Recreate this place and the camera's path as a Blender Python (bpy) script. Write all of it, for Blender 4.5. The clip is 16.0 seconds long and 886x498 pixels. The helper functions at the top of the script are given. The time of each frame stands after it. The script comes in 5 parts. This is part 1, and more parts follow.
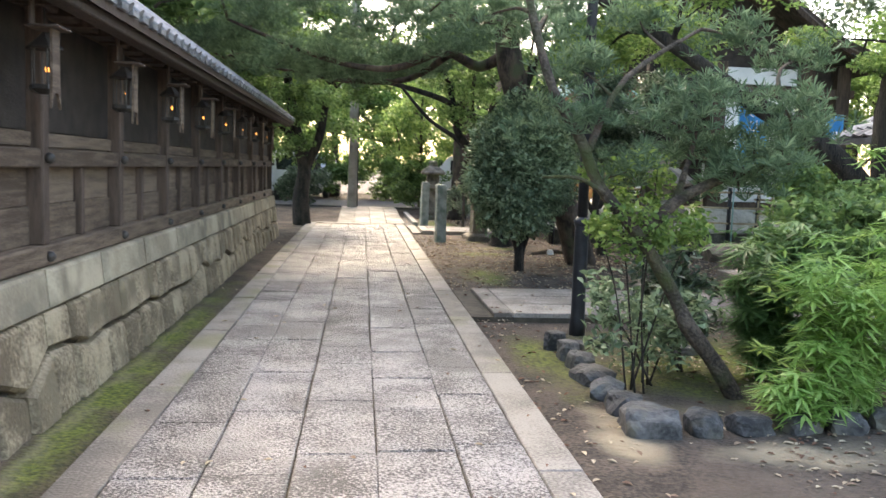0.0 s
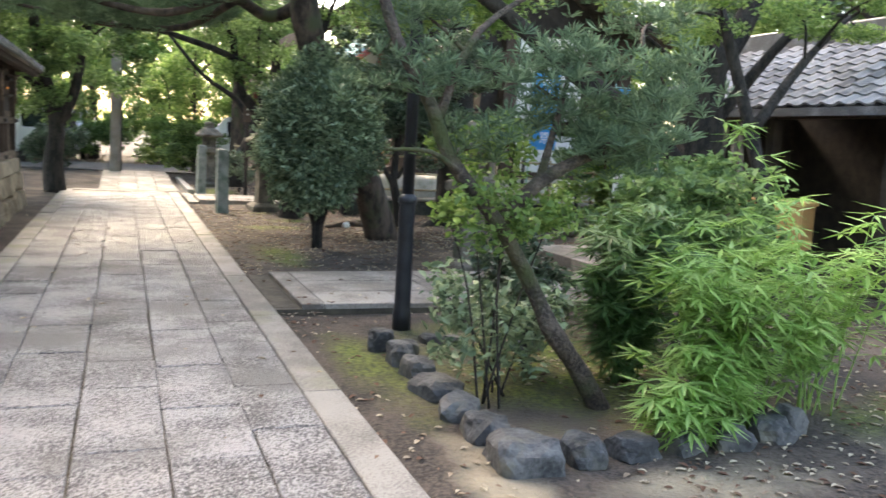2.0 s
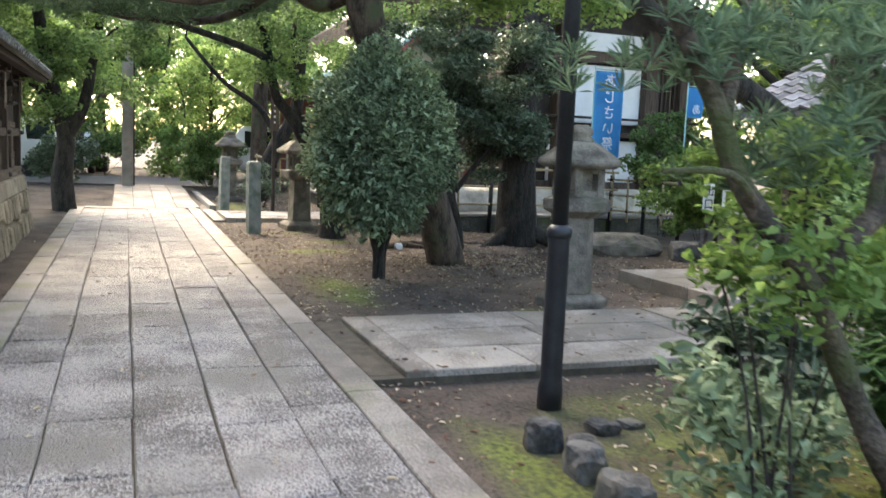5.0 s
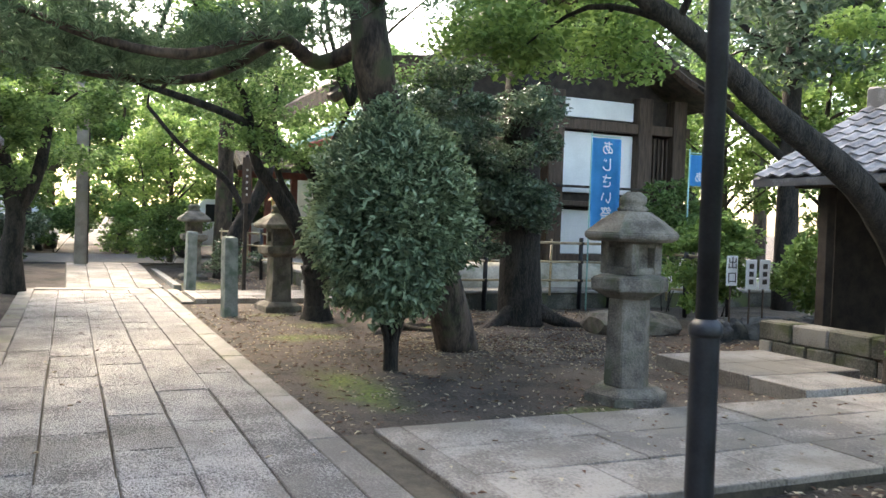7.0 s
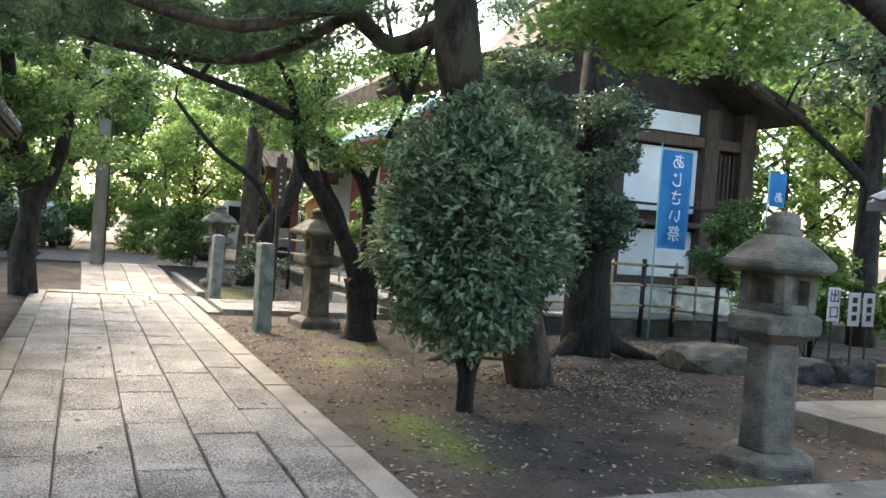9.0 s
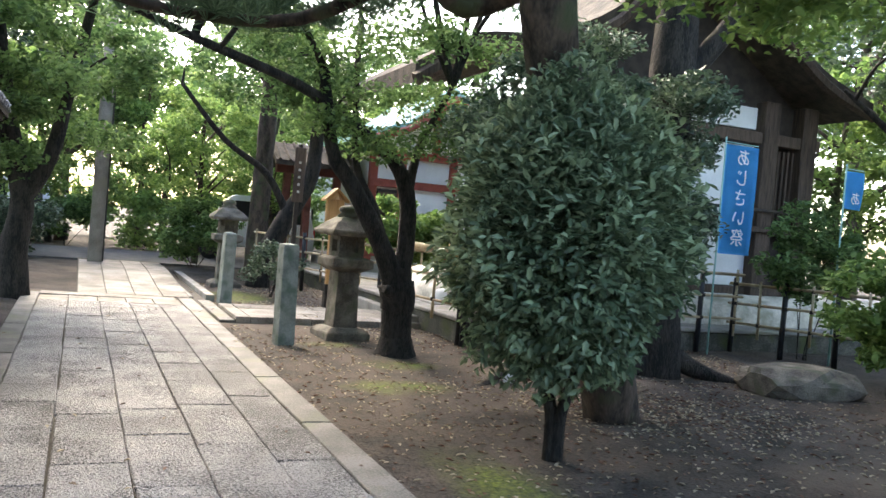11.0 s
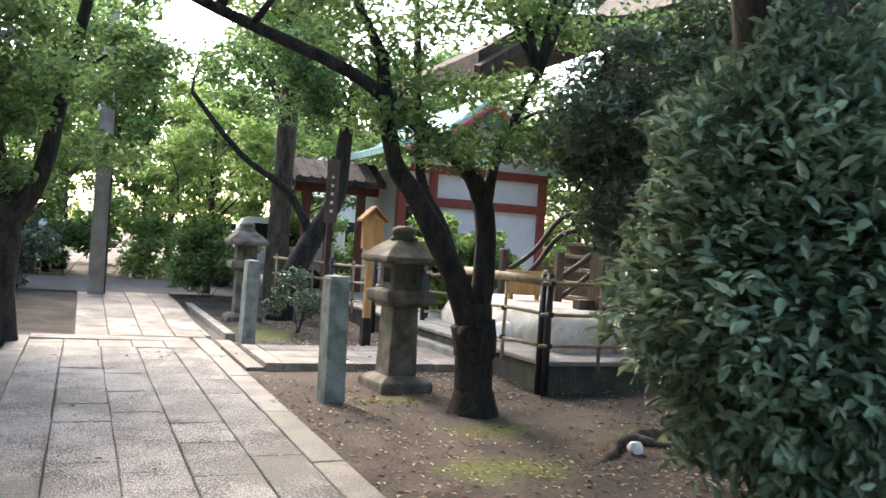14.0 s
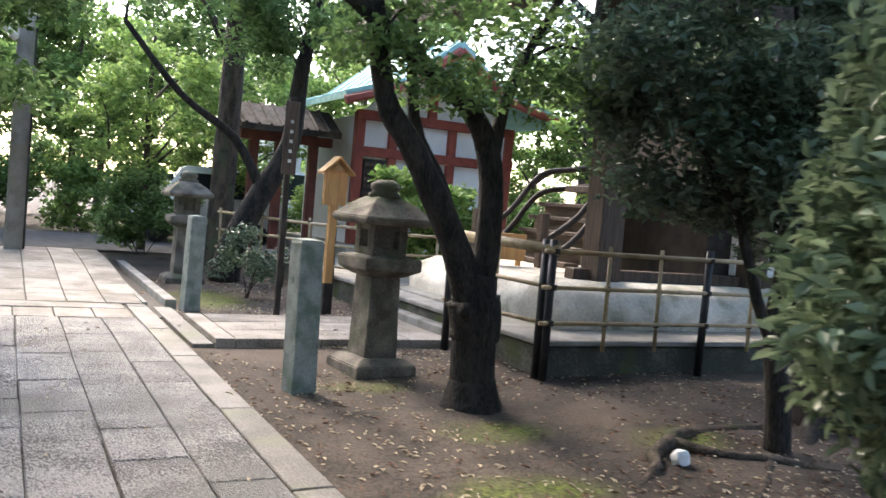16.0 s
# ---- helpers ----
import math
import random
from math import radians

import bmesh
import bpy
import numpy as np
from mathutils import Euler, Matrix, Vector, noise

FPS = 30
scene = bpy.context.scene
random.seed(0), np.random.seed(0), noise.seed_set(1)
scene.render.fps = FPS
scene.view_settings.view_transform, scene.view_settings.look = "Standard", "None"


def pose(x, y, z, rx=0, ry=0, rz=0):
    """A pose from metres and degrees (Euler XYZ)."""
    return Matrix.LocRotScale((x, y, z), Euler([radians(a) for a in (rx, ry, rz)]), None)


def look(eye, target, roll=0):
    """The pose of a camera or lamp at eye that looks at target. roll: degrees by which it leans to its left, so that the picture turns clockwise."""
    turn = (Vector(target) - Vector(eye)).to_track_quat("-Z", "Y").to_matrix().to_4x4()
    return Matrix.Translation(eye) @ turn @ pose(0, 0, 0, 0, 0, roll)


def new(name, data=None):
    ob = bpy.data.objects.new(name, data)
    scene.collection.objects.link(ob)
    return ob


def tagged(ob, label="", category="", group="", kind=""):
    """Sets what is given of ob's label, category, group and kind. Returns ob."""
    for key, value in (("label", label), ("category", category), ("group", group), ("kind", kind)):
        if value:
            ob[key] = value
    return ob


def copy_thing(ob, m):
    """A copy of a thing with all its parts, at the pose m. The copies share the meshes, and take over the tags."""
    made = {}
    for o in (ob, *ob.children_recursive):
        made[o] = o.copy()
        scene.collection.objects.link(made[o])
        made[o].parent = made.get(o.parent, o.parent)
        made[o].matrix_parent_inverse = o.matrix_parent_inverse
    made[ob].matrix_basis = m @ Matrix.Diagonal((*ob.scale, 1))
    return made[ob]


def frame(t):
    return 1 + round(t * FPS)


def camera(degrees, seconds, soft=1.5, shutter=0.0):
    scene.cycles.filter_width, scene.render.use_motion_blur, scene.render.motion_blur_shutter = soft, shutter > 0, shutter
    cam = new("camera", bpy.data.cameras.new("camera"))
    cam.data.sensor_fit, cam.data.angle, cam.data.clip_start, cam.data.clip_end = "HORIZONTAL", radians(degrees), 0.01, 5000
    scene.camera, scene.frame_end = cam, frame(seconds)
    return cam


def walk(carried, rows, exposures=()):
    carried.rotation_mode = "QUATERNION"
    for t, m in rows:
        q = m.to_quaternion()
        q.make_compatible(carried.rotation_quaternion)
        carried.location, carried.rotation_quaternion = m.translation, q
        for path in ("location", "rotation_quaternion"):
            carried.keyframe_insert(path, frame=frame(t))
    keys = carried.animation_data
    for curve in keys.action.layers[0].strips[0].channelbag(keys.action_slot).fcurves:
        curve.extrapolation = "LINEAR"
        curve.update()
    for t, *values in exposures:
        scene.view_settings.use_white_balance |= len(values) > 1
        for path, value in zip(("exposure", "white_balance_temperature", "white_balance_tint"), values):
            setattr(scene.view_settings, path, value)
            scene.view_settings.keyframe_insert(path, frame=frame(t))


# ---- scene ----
cam = camera(54.9, 16.0, 1.5, 0.5)
METRES, EYE, TILT, LEAN, TURN = 11.5, 1.5, -2.0, 0.0, -5.6
ROWS = [
    (0.0, 0.0, 0.0, 0.0, 0.11, -3.35, -1.92),
    (0.5, -0.0062, 0.0231, 0.0016, -2.67, -4.43, -2.3),
    (1.0, -0.0158, 0.0521, 0.0033, -8.35, -4.35, -1.95),
    (1.5, -0.02, 0.078, 0.0025, -11.94, -4.74, -2.62),
    (2.0, -0.0191, 0.1071, 0.0053, -14.94, -5.13, -2.75),
    (2.5, -0.0255, 0.1307, 0.0058, -19.93, -4.2, -2.08),
    (3.0, -0.0331, 0.1578, 0.0056, -20.22, -4.57, -2.63),
    (3.5, -0.0365, 0.185, 0.0074, -17.39, -4.06, -1.77),
    (4.0, -0.045, 0.2181, 0.007, -16.08, -5.3, -2.11),
    (4.5, -0.0525, 0.2484, 0.0081, -15.62, -6.1, -1.49),
    (5.0, -0.0574, 0.2842, 0.0104, -14.76, -4.71, -1.98),
    (7.5, -0.0956, 0.437, 0.014, -19.15, 0.57, -1.82),
    (8.0, -0.1003, 0.4706, 0.0168, -19.26, 0.86, -3.23),
    (8.5, -0.1073, 0.5011, 0.0173, -19.81, 0.49, -3.29),
    (9.0, -0.1097, 0.5337, 0.0171, -17.5, 0.86, -3.59),
    (11.5, -0.1262, 0.698, 0.0238, -17.71, 0.35, -4.4),
    (12.0, -0.1283, 0.7295, 0.0232, -17.49, -0.55, -3.06),
    (12.5, -0.1305, 0.7601, 0.0256, -18.07, 0.54, -2.59),
    (13.0, -0.1359, 0.7928, 0.0276, -19.1, 0.56, -2.78),
    (13.5, -0.1354, 0.8249, 0.0278, -17.67, 1.19, -3.12),
    (14.0, -0.1355, 0.8552, 0.03, -17.49, 1.86, -3.18),
    (14.5, -0.1366, 0.8873, 0.0311, -19.91, 1.67, -3.1),
    (15.0, -0.1334, 0.9212, 0.0307, -20.8, -0.24, -4.06),
    (15.5, -0.1314, 0.9504, 0.032, -21.89, -0.83, -4.71),
    (16.0, -0.1363, 0.9832, 0.0345, -21.69, -0.85, -4.22),
]
walk(cam, [(t, pose(0, 0, EYE, TILT, LEAN, TURN) @ pose(METRES * x, METRES * y, METRES * z, 90 + pitch, roll, yaw)) for t, x, y, z, yaw, pitch, roll in ROWS],
     [(0.0, 2.9, 7500, 11), (2.5, 3.0, 7450, 11), (5.0, 3.1, 7350, 10), (9.0, 2.95, 7100, 9), (12.0, 2.85, 6750, 10), (14.0, 2.85, 6650, 12), (16.0, 2.75, 6500, 12)])

# ---- world, sun, exposure ----
world = bpy.data.worlds.new("sky")
scene.world = world
world.use_nodes = True
wn = world.node_tree.nodes
wl = world.node_tree.links
sky = wn.new("ShaderNodeTexSky")
sky.sky_type = "NISHITA"
sky.sun_disc = False
SUN_ELEV, SUN_AZ = radians(40), radians(-8)  # azimuth from +y towards +x
sky.sun_elevation, sky.sun_rotation = SUN_ELEV, SUN_AZ
sky.air_density, sky.dust_density = 1.0, 3.0
wl.new(sky.outputs[0], wn["Background"].inputs[0])
wn["Background"].inputs[1].default_value = 0.15
sun = new("sun", bpy.data.lights.new("sun", "SUN"))
sun.data.energy, sun.data.angle, sun.data.color = 0.7, radians(20), (1.0, 0.9, 0.76)
sd = Vector((math.sin(SUN_AZ) * math.cos(SUN_ELEV), math.cos(SUN_AZ) * math.cos(SUN_ELEV), math.sin(SUN_ELEV)))
sun.matrix_basis = look(sd * 60, (0, 0, 0))


# ---- materials ----
def mat(name, c1, c2, scale=6.0, rough=0.8, bump=0.3, fine=70.0, metal=0.0, stretch=(1, 1, 1), vary=0.0, island=0.0,
        c3=None, spots=0.0, translucent=0.0, spec=0.4, grain=0.5):
    m = bpy.data.materials.new(name)
    m.use_nodes = True
    n, l = m.node_tree.nodes, m.node_tree.links
    bs = n["Principled BSDF"]
    geo = n.new("ShaderNodeNewGeometry")
    mp = n.new("ShaderNodeVectorMath")
    mp.operation = "MULTIPLY"
    l.new(geo.outputs["Position"], mp.inputs[0])
    mp.inputs[1].default_value = stretch
    big = n.new("ShaderNodeTexNoise")
    big.inputs["Scale"].default_value, big.inputs["Detail"].default_value = scale, 5
    l.new(mp.outputs[0], big.inputs["Vector"])
    small = n.new("ShaderNodeTexNoise")
    small.inputs["Scale"].default_value, small.inputs["Detail"].default_value = fine, 3
    l.new(mp.outputs[0], small.inputs["Vector"])
    ramp = n.new("ShaderNodeValToRGB")
    ramp.color_ramp.elements[0].position, ramp.color_ramp.elements[1].position = 0.32, 0.68
    ramp.color_ramp.elements[0].color, ramp.color_ramp.elements[1].color = (*c1, 1), (*c2, 1)
    add = n.new("ShaderNodeMath")
    add.operation = "MULTIPLY_ADD"
    l.new(small.outputs[0], add.inputs[0])
    add.inputs[1].default_value = grain
    sub = n.new("ShaderNodeMath")
    sub.operation = "SUBTRACT"
    l.new(big.outputs[0], sub.inputs[0])
    sub.inputs[1].default_value = grain / 2
    l.new(sub.outputs[0], add.inputs[2])
    fac = add.outputs[0]
    if vary or island:
        a2 = n.new("ShaderNodeMath")
        a2.operation = "MULTIPLY_ADD"
        if vary:
            info = n.new("ShaderNodeObjectInfo")
            l.new(info.outputs["Random"], a2.inputs[0])
        else:
            l.new(geo.outputs["Random Per Island"], a2.inputs[0])
        a2.inputs[1].default_value = vary or island
        s3 = n.new("ShaderNodeMath")
        s3.operation = "SUBTRACT"
        l.new(fac, s3.inputs[0])
        s3.inputs[1].default_value = (vary or island) / 2
        l.new(s3.outputs[0], a2.inputs[2])
        fac = a2.outputs[0]
    l.new(fac, ramp.inputs[0])
    col = ramp.outputs[0]
    if c3:
        st = n.new("ShaderNodeTexNoise")
        st.inputs["Scale"].default_value, st.inputs["Detail"].default_value = spots, 6
        l.new(geo.outputs["Position"], st.inputs["Vector"])
        r2 = n.new("ShaderNodeValToRGB")
        r2.color_ramp.elements[0].position, r2.color_ramp.elements[1].position = 0.52, 0.66
        l.new(st.outputs[0], r2.inputs[0])
        mx = n.new("ShaderNodeMix")
        mx.data_type = "RGBA"
        l.new(r2.outputs[0], mx.inputs[0])
        l.new(col, mx.inputs[6])
        mx.inputs[7].default_value = (*c3, 1)
        col = mx.outputs[2]
    l.new(col, bs.inputs["Base Color"])
    bs.inputs["Roughness"].default_value, bs.inputs["Metallic"].default_value = rough, metal
    bs.inputs["Specular IOR Level"].default_value = spec
    if bump:
        bp = n.new("ShaderNodeBump")
        bp.inputs["Strength"].default_value, bp.inputs["Distance"].default_value = bump, 0.02
        l.new(add.outputs[0], bp.inputs["Height"])
        l.new(bp.outputs[0], bs.inputs["Normal"])
    if translucent:
        tr = n.new("ShaderNodeBsdfTranslucent")
        l.new(col, tr.inputs[0])
        ms = n.new("ShaderNodeMixShader")
        ms.inputs[0].default_value = translucent
        l.new(bs.outputs[0], ms.inputs[1])
        l.new(tr.outputs[0], ms.inputs[2])
        l.new(ms.outputs[0], n["Material Output"].inputs[0])
    return m


def leaf(name, c1, c2, rough=0.5, tr=0.35):
    return mat(name, c1, c2, 1.2, rough, 0, 12, island=0.7, translucent=tr)


GRANITE = mat("granite", (0.09, 0.083, 0.08), (0.46, 0.43, 0.41), 2.2, 0.55, 1.0, 75, vary=0.2, c3=(0.2, 0.19, 0.175), spots=0.9, spec=0.4, grain=1.9)
GRANITE_EDGE = mat("granite_border", (0.11, 0.1, 0.09), (0.265, 0.245, 0.22), 2.5, 0.65, 0.5, 60, vary=0.25, c3=(0.17, 0.17, 0.11), spots=1.4, grain=1.0)
GRANITE_WARM = mat("granite_weathered", (0.15, 0.13, 0.11), (0.36, 0.32, 0.275), 3.0, 0.7, 0.5, 60, vary=0.3, grain=1.0, c3=(0.2, 0.175, 0.14), spots=1.1)
JOINT = mat("joint_soil", (0.05, 0.042, 0.032), (0.1, 0.085, 0.06), 8, 0.95, 0.4)
WALLSTONE = mat("wall_stone", (0.14, 0.105, 0.065), (0.42, 0.335, 0.22), 4, 0.85, 0.9, 40, vary=0.35, grain=0.8, c3=(0.19, 0.15, 0.095), spots=2.5)
COPING = mat("coping_stone", (0.24, 0.195, 0.135), (0.44, 0.37, 0.26), 3, 0.85, 0.5, 50, vary=0.3, c3=(0.2, 0.17, 0.12), spots=2)
WOOD_OLD = mat("old_wood", (0.075, 0.05, 0.034), (0.2, 0.145, 0.1), 5, 0.8, 0.4, 40, stretch=(6, 0.5, 6), vary=0.3)
WOOD_POST = mat("dark_wood", (0.045, 0.03, 0.022), (0.11, 0.075, 0.055), 6, 0.75, 0.4, 40, stretch=(5, 5, 0.5), vary=0.2)
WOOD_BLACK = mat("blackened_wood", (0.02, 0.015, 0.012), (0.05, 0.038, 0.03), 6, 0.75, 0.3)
ROOFTILE = mat("roof_tile", (0.09, 0.09, 0.095), (0.26, 0.26, 0.27), 4, 0.45, 0.3, 40, vary=0.5)
LANTERN_STONE = mat("lantern_stone", (0.075, 0.065, 0.052), (0.235, 0.205, 0.165), 5, 0.9, 0.9, 60, c3=(0.1, 0.105, 0.065), spots=4)
STAKE_STONE = mat("marker_stone", (0.17, 0.19, 0.17), (0.33, 0.35, 0.31), 6, 0.85, 0.6, 60, c3=(0.14, 0.18, 0.14), spots=5)
ROCK = mat("garden_rock", (0.032, 0.033, 0.034), (0.125, 0.122, 0.118), 7, 0.85, 0.9, 40, vary=0.3, c3=(0.14, 0.13, 0.1), spots=4)
BLACKPAINT = mat("black_paint", (0.012, 0.013, 0.016), (0.025, 0.027, 0.032), 9, 0.42, 0.1)
IRON = mat("dark_metal", (0.03, 0.028, 0.026), (0.08, 0.07, 0.06), 9, 0.5, 0.2, metal=0.2)
BARK_DARK = mat("dark_bark", (0.008, 0.007, 0.006), (0.042, 0.035, 0.028), 11, 0.9, 1.0, 60, stretch=(1, 1, 0.3), grain=0.9)
BARK = mat("bark", (0.022, 0.017, 0.013), (0.115, 0.085, 0.065), 8, 0.9, 1.0, 45, stretch=(1, 1, 0.35), c3=(0.07, 0.08, 0.04), spots=3)
ROOT_BARK = mat("root_bark", (0.03, 0.024, 0.018), (0.11, 0.085, 0.065), 9, 0.95, 1.0, 50, c3=(0.05, 0.06, 0.02), spots=3, grain=0.9)
BARK_GREY = mat("grey_bark", (0.09, 0.075, 0.06), (0.24, 0.2, 0.165), 8, 0.9, 1.0, 45, stretch=(1, 1, 0.4))
BAMBOO_POLE = mat("dry_bamboo", (0.3, 0.22, 0.12), (0.5, 0.4, 0.25), 8, 0.5, 0.2, 60, vary=0.3)
PLASTER = mat("white_plaster", (0.7, 0.7, 0.68), (0.82, 0.82, 0.8), 2, 0.85, 0.1, 30)
PLASTER_DIRTY = mat("stained_plaster", (0.42, 0.39, 0.33), (0.72, 0.68, 0.6), 2.5, 0.9, 0.2, 30, c3=(0.3, 0.29, 0.22), spots=3)
RED = mat("vermilion_paint", (0.2, 0.045, 0.03), (0.32, 0.075, 0.05), 5, 0.55, 0.1)
BROWNRED = mat("brown_red_paint", (0.13, 0.04, 0.03), (0.22, 0.07, 0.05), 5, 0.6, 0.1)
COPPER = mat("copper_patina", (0.2, 0.4, 0.36), (0.34, 0.55, 0.5), 4, 0.6, 0.2)
BARKROOF = mat("cypress_bark_roof", (0.035, 0.028, 0.022), (0.1, 0.08, 0.062), 5, 0.9, 0.8, 40)
NEWWOOD = mat("new_wood", (0.42, 0.22, 0.08), (0.6, 0.34, 0.13), 5, 0.6, 0.2, 50, stretch=(5, 5, 0.5))
BLUE = mat("blue_cloth", (0.06, 0.34, 0.66), (0.09, 0.42, 0.75), 3, 0.8, 0.1, translucent=0.3)
WHITE = mat("white_paint", (0.75, 0.75, 0.74), (0.85, 0.85, 0.84), 4, 0.6, 0.05)
CONCRETE = mat("concrete", (0.19, 0.18, 0.16), (0.36, 0.34, 0.31), 3, 0.85, 0.3, 50, c3=(0.26, 0.25, 0.2), spots=2)
MOSSY_STONE = mat("mossy_dark_stone", (0.05, 0.05, 0.04), (0.16, 0.15, 0.12), 3, 0.9, 0.6, 45, vary=0.3, c3=(0.07, 0.085, 0.03), spots=2.2, grain=0.8)
ASPHALT = mat("asphalt", (0.06, 0.06, 0.062), (0.11, 0.11, 0.112), 4, 0.9, 0.3, 90)
TYRE = mat("tyre_rubber", (0.015, 0.015, 0.015), (0.03, 0.03, 0.03), 8, 0.8, 0.1)
CARPAINT = mat("white_car_paint", (0.75, 0.75, 0.76), (0.82, 0.82, 0.83), 2, 0.25, 0)
CARGLASS = mat("car_glass", (0.02, 0.025, 0.03), (0.03, 0.035, 0.04), 2, 0.08, 0)
TAIL = mat("tail_lamp_red", (0.5, 0.02, 0.02), (0.6, 0.03, 0.03), 2, 0.3, 0)
LEAF_DARK = leaf("leaf_dark", (0.045, 0.08, 0.048), (0.15, 0.205, 0.13), 0.3, 0.35)
LEAF_BUSH = leaf("leaf_bush", (0.115, 0.17, 0.1), (0.33, 0.42, 0.25), 0.27, 0.38)
LEAF_MID = leaf("leaf_mid", (0.075, 0.14, 0.045), (0.2, 0.31, 0.11), 0.5, 0.55)
LEAF_LIGHT = leaf("leaf_light", (0.12, 0.21, 0.055), (0.28, 0.4, 0.12), 0.5, 0.55)
LEAF_BAMBOO = leaf("leaf_bamboo", (0.2, 0.35, 0.08), (0.42, 0.6, 0.2), 0.45, 0.45)
LEAF_BAMBOO_DARK = leaf("leaf_bamboo_dark", (0.06, 0.14, 0.045), (0.15, 0.28, 0.1), 0.45, 0.4)
NEEDLE = leaf("pine_needle", (0.09, 0.155, 0.09), (0.2, 0.3, 0.18), 0.5, 0.5)
LITTER = leaf("fallen_leaf", (0.13, 0.065, 0.04), (0.48, 0.4, 0.28), 0.8, 0.1)


def glow(name, col, s):
    m = bpy.data.materials.new(name)
    m.use_nodes = True
    b = m.node_tree.nodes["Principled BSDF"]
    b.inputs["Base Color"].default_value = (*col, 1)
    b.inputs["Emission Color"].default_value = (*col, 1)
    b.inputs["Emission Strength"].default_value = s
    return m


BULB = glow("warm_bulb", (1.0, 0.36, 0.08), 0.4)


def ground_material():
    m = mat("soil", (0.03, 0.023, 0.018), (0.095, 0.073, 0.056), 2.2, 0.95, 1.0, 38, c3=(0.125, 0.095, 0.07), spots=0.6, grain=1.0)
    n, l = m.node_tree.nodes, m.node_tree.links
    bs = n["Principled BSDF"]
    col = bs.inputs["Base Color"].links[0].from_socket
    geo = n.new("ShaderNodeNewGeometry")
    wob = n.new("ShaderNodeTexNoise")
    wob.inputs["Scale"].default_value, wob.inputs["Detail"].default_value = 2.4, 6
    l.new(geo.outputs["Position"], wob.inputs["Vector"])

    def patches(spots, lo, hi):
        """Uneven patches: centre x, y, half-size x, half-size y."""
        total = None
        for cx, cy, rx, ry in spots:
            v = n.new("ShaderNodeVectorMath")
            v.operation = "SUBTRACT"
            l.new(geo.outputs["Position"], v.inputs[0])
            v.inputs[1].default_value = (cx, cy, 0)
            k = n.new("ShaderNodeVectorMath")
            k.operation = "MULTIPLY"
            l.new(v.outputs[0], k.inputs[0])
            k.inputs[1].default_value = (1 / rx, 1 / ry, 0)
            ln = n.new("ShaderNodeVectorMath")
            ln.operation = "LENGTH"
            l.new(k.outputs[0], ln.inputs[0])
            r = n.new("ShaderNodeMath")
            r.operation = "SUBTRACT"
            r.use_clamp = True
            r.inputs[0].default_value = 1.25
            l.new(ln.outputs["Value"], r.inputs[1])
            if total is None:
                total = r.outputs[0]
            else:
                mx = n.new("ShaderNodeMath")
                mx.operation = "MAXIMUM"
                l.new(total, mx.inputs[0])
                l.new(r.outputs[0], mx.inputs[1])
                total = mx.outputs[0]
        s = n.new("ShaderNodeMath")
        s.operation = "MULTIPLY"
        l.new(total, s.inputs[0])
        l.new(wob.outputs[0], s.inputs[1])
        rp = n.new("ShaderNodeValToRGB")
        rp.color_ramp.elements[0].position, rp.color_ramp.elements[1].position = lo, hi
        l.new(s.outputs[0], rp.inputs[0])
        return rp.outputs[0]

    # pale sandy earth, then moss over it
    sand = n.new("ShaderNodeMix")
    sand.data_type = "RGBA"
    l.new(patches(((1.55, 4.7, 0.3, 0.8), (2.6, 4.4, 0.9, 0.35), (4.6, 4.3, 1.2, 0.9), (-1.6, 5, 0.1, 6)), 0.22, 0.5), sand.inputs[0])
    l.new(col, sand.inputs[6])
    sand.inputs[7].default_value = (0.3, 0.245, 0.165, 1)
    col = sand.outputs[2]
    moss = patches(((2.9, 6.6, 1.8, 1.8), (1.5, 6.6, 0.35, 1.5), (-1.55, 6.0, 0.24, 7.5), (1.8, 12.0, 0.5, 1.4), (3.3, 10.6, 0.5, 0.25),
                    (2.3, 17.9, 0.5, 0.35), (4.6, 5.0, 1.0, 0.6), (2.1, 23.2, 0.8, 1.3), (2.2, 15.2, 0.7, 0.5), (2.7, 16.4, 0.6, 0.4), (4.0, 16.0, 0.6, 0.4)), 0.2, 0.6)
    fine = n.new("ShaderNodeTexNoise")
    fine.inputs["Scale"].default_value = 30
    l.new(geo.outputs["Position"], fine.inputs["Vector"])
    gr = n.new("ShaderNodeValToRGB")
    gr.color_ramp.elements[0].position, gr.color_ramp.elements[1].position = 0.35, 0.7
    gr.color_ramp.elements[0].color, gr.color_ramp.elements[1].color = (0.045, 0.065, 0.012, 1), (0.19, 0.22, 0.035, 1)
    l.new(fine.outputs[0], gr.inputs[0])
    mix = n.new("ShaderNodeMix")
    mix.data_type = "RGBA"
    l.new(moss, mix.inputs[0])
    l.new(col, mix.inputs[6])
    l.new(gr.outputs[0], mix.inputs[7])
    l.new(mix.outputs[2], bs.inputs["Base Color"])
    return m


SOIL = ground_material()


# ---- mesh helpers ----
def finish(name, me, material, parent=None, label="", smooth=False):
    me.materials.append(material)
    if smooth:
        me.polygons.foreach_set("use_smooth", [True] * len(me.polygons))
    ob = new(name, me)
    if parent:
        ob.parent = parent
    if label:
        tagged(ob, label)
    return ob


def part(name, bm, material, parent=None, label="", smooth=False):
    me = bpy.data.meshes.new(name)
    bmesh.ops.recalc_face_normals(bm, faces=bm.faces)
    bm.to_mesh(me)
    bm.free()
    return finish(name, me, material, parent, label, smooth)


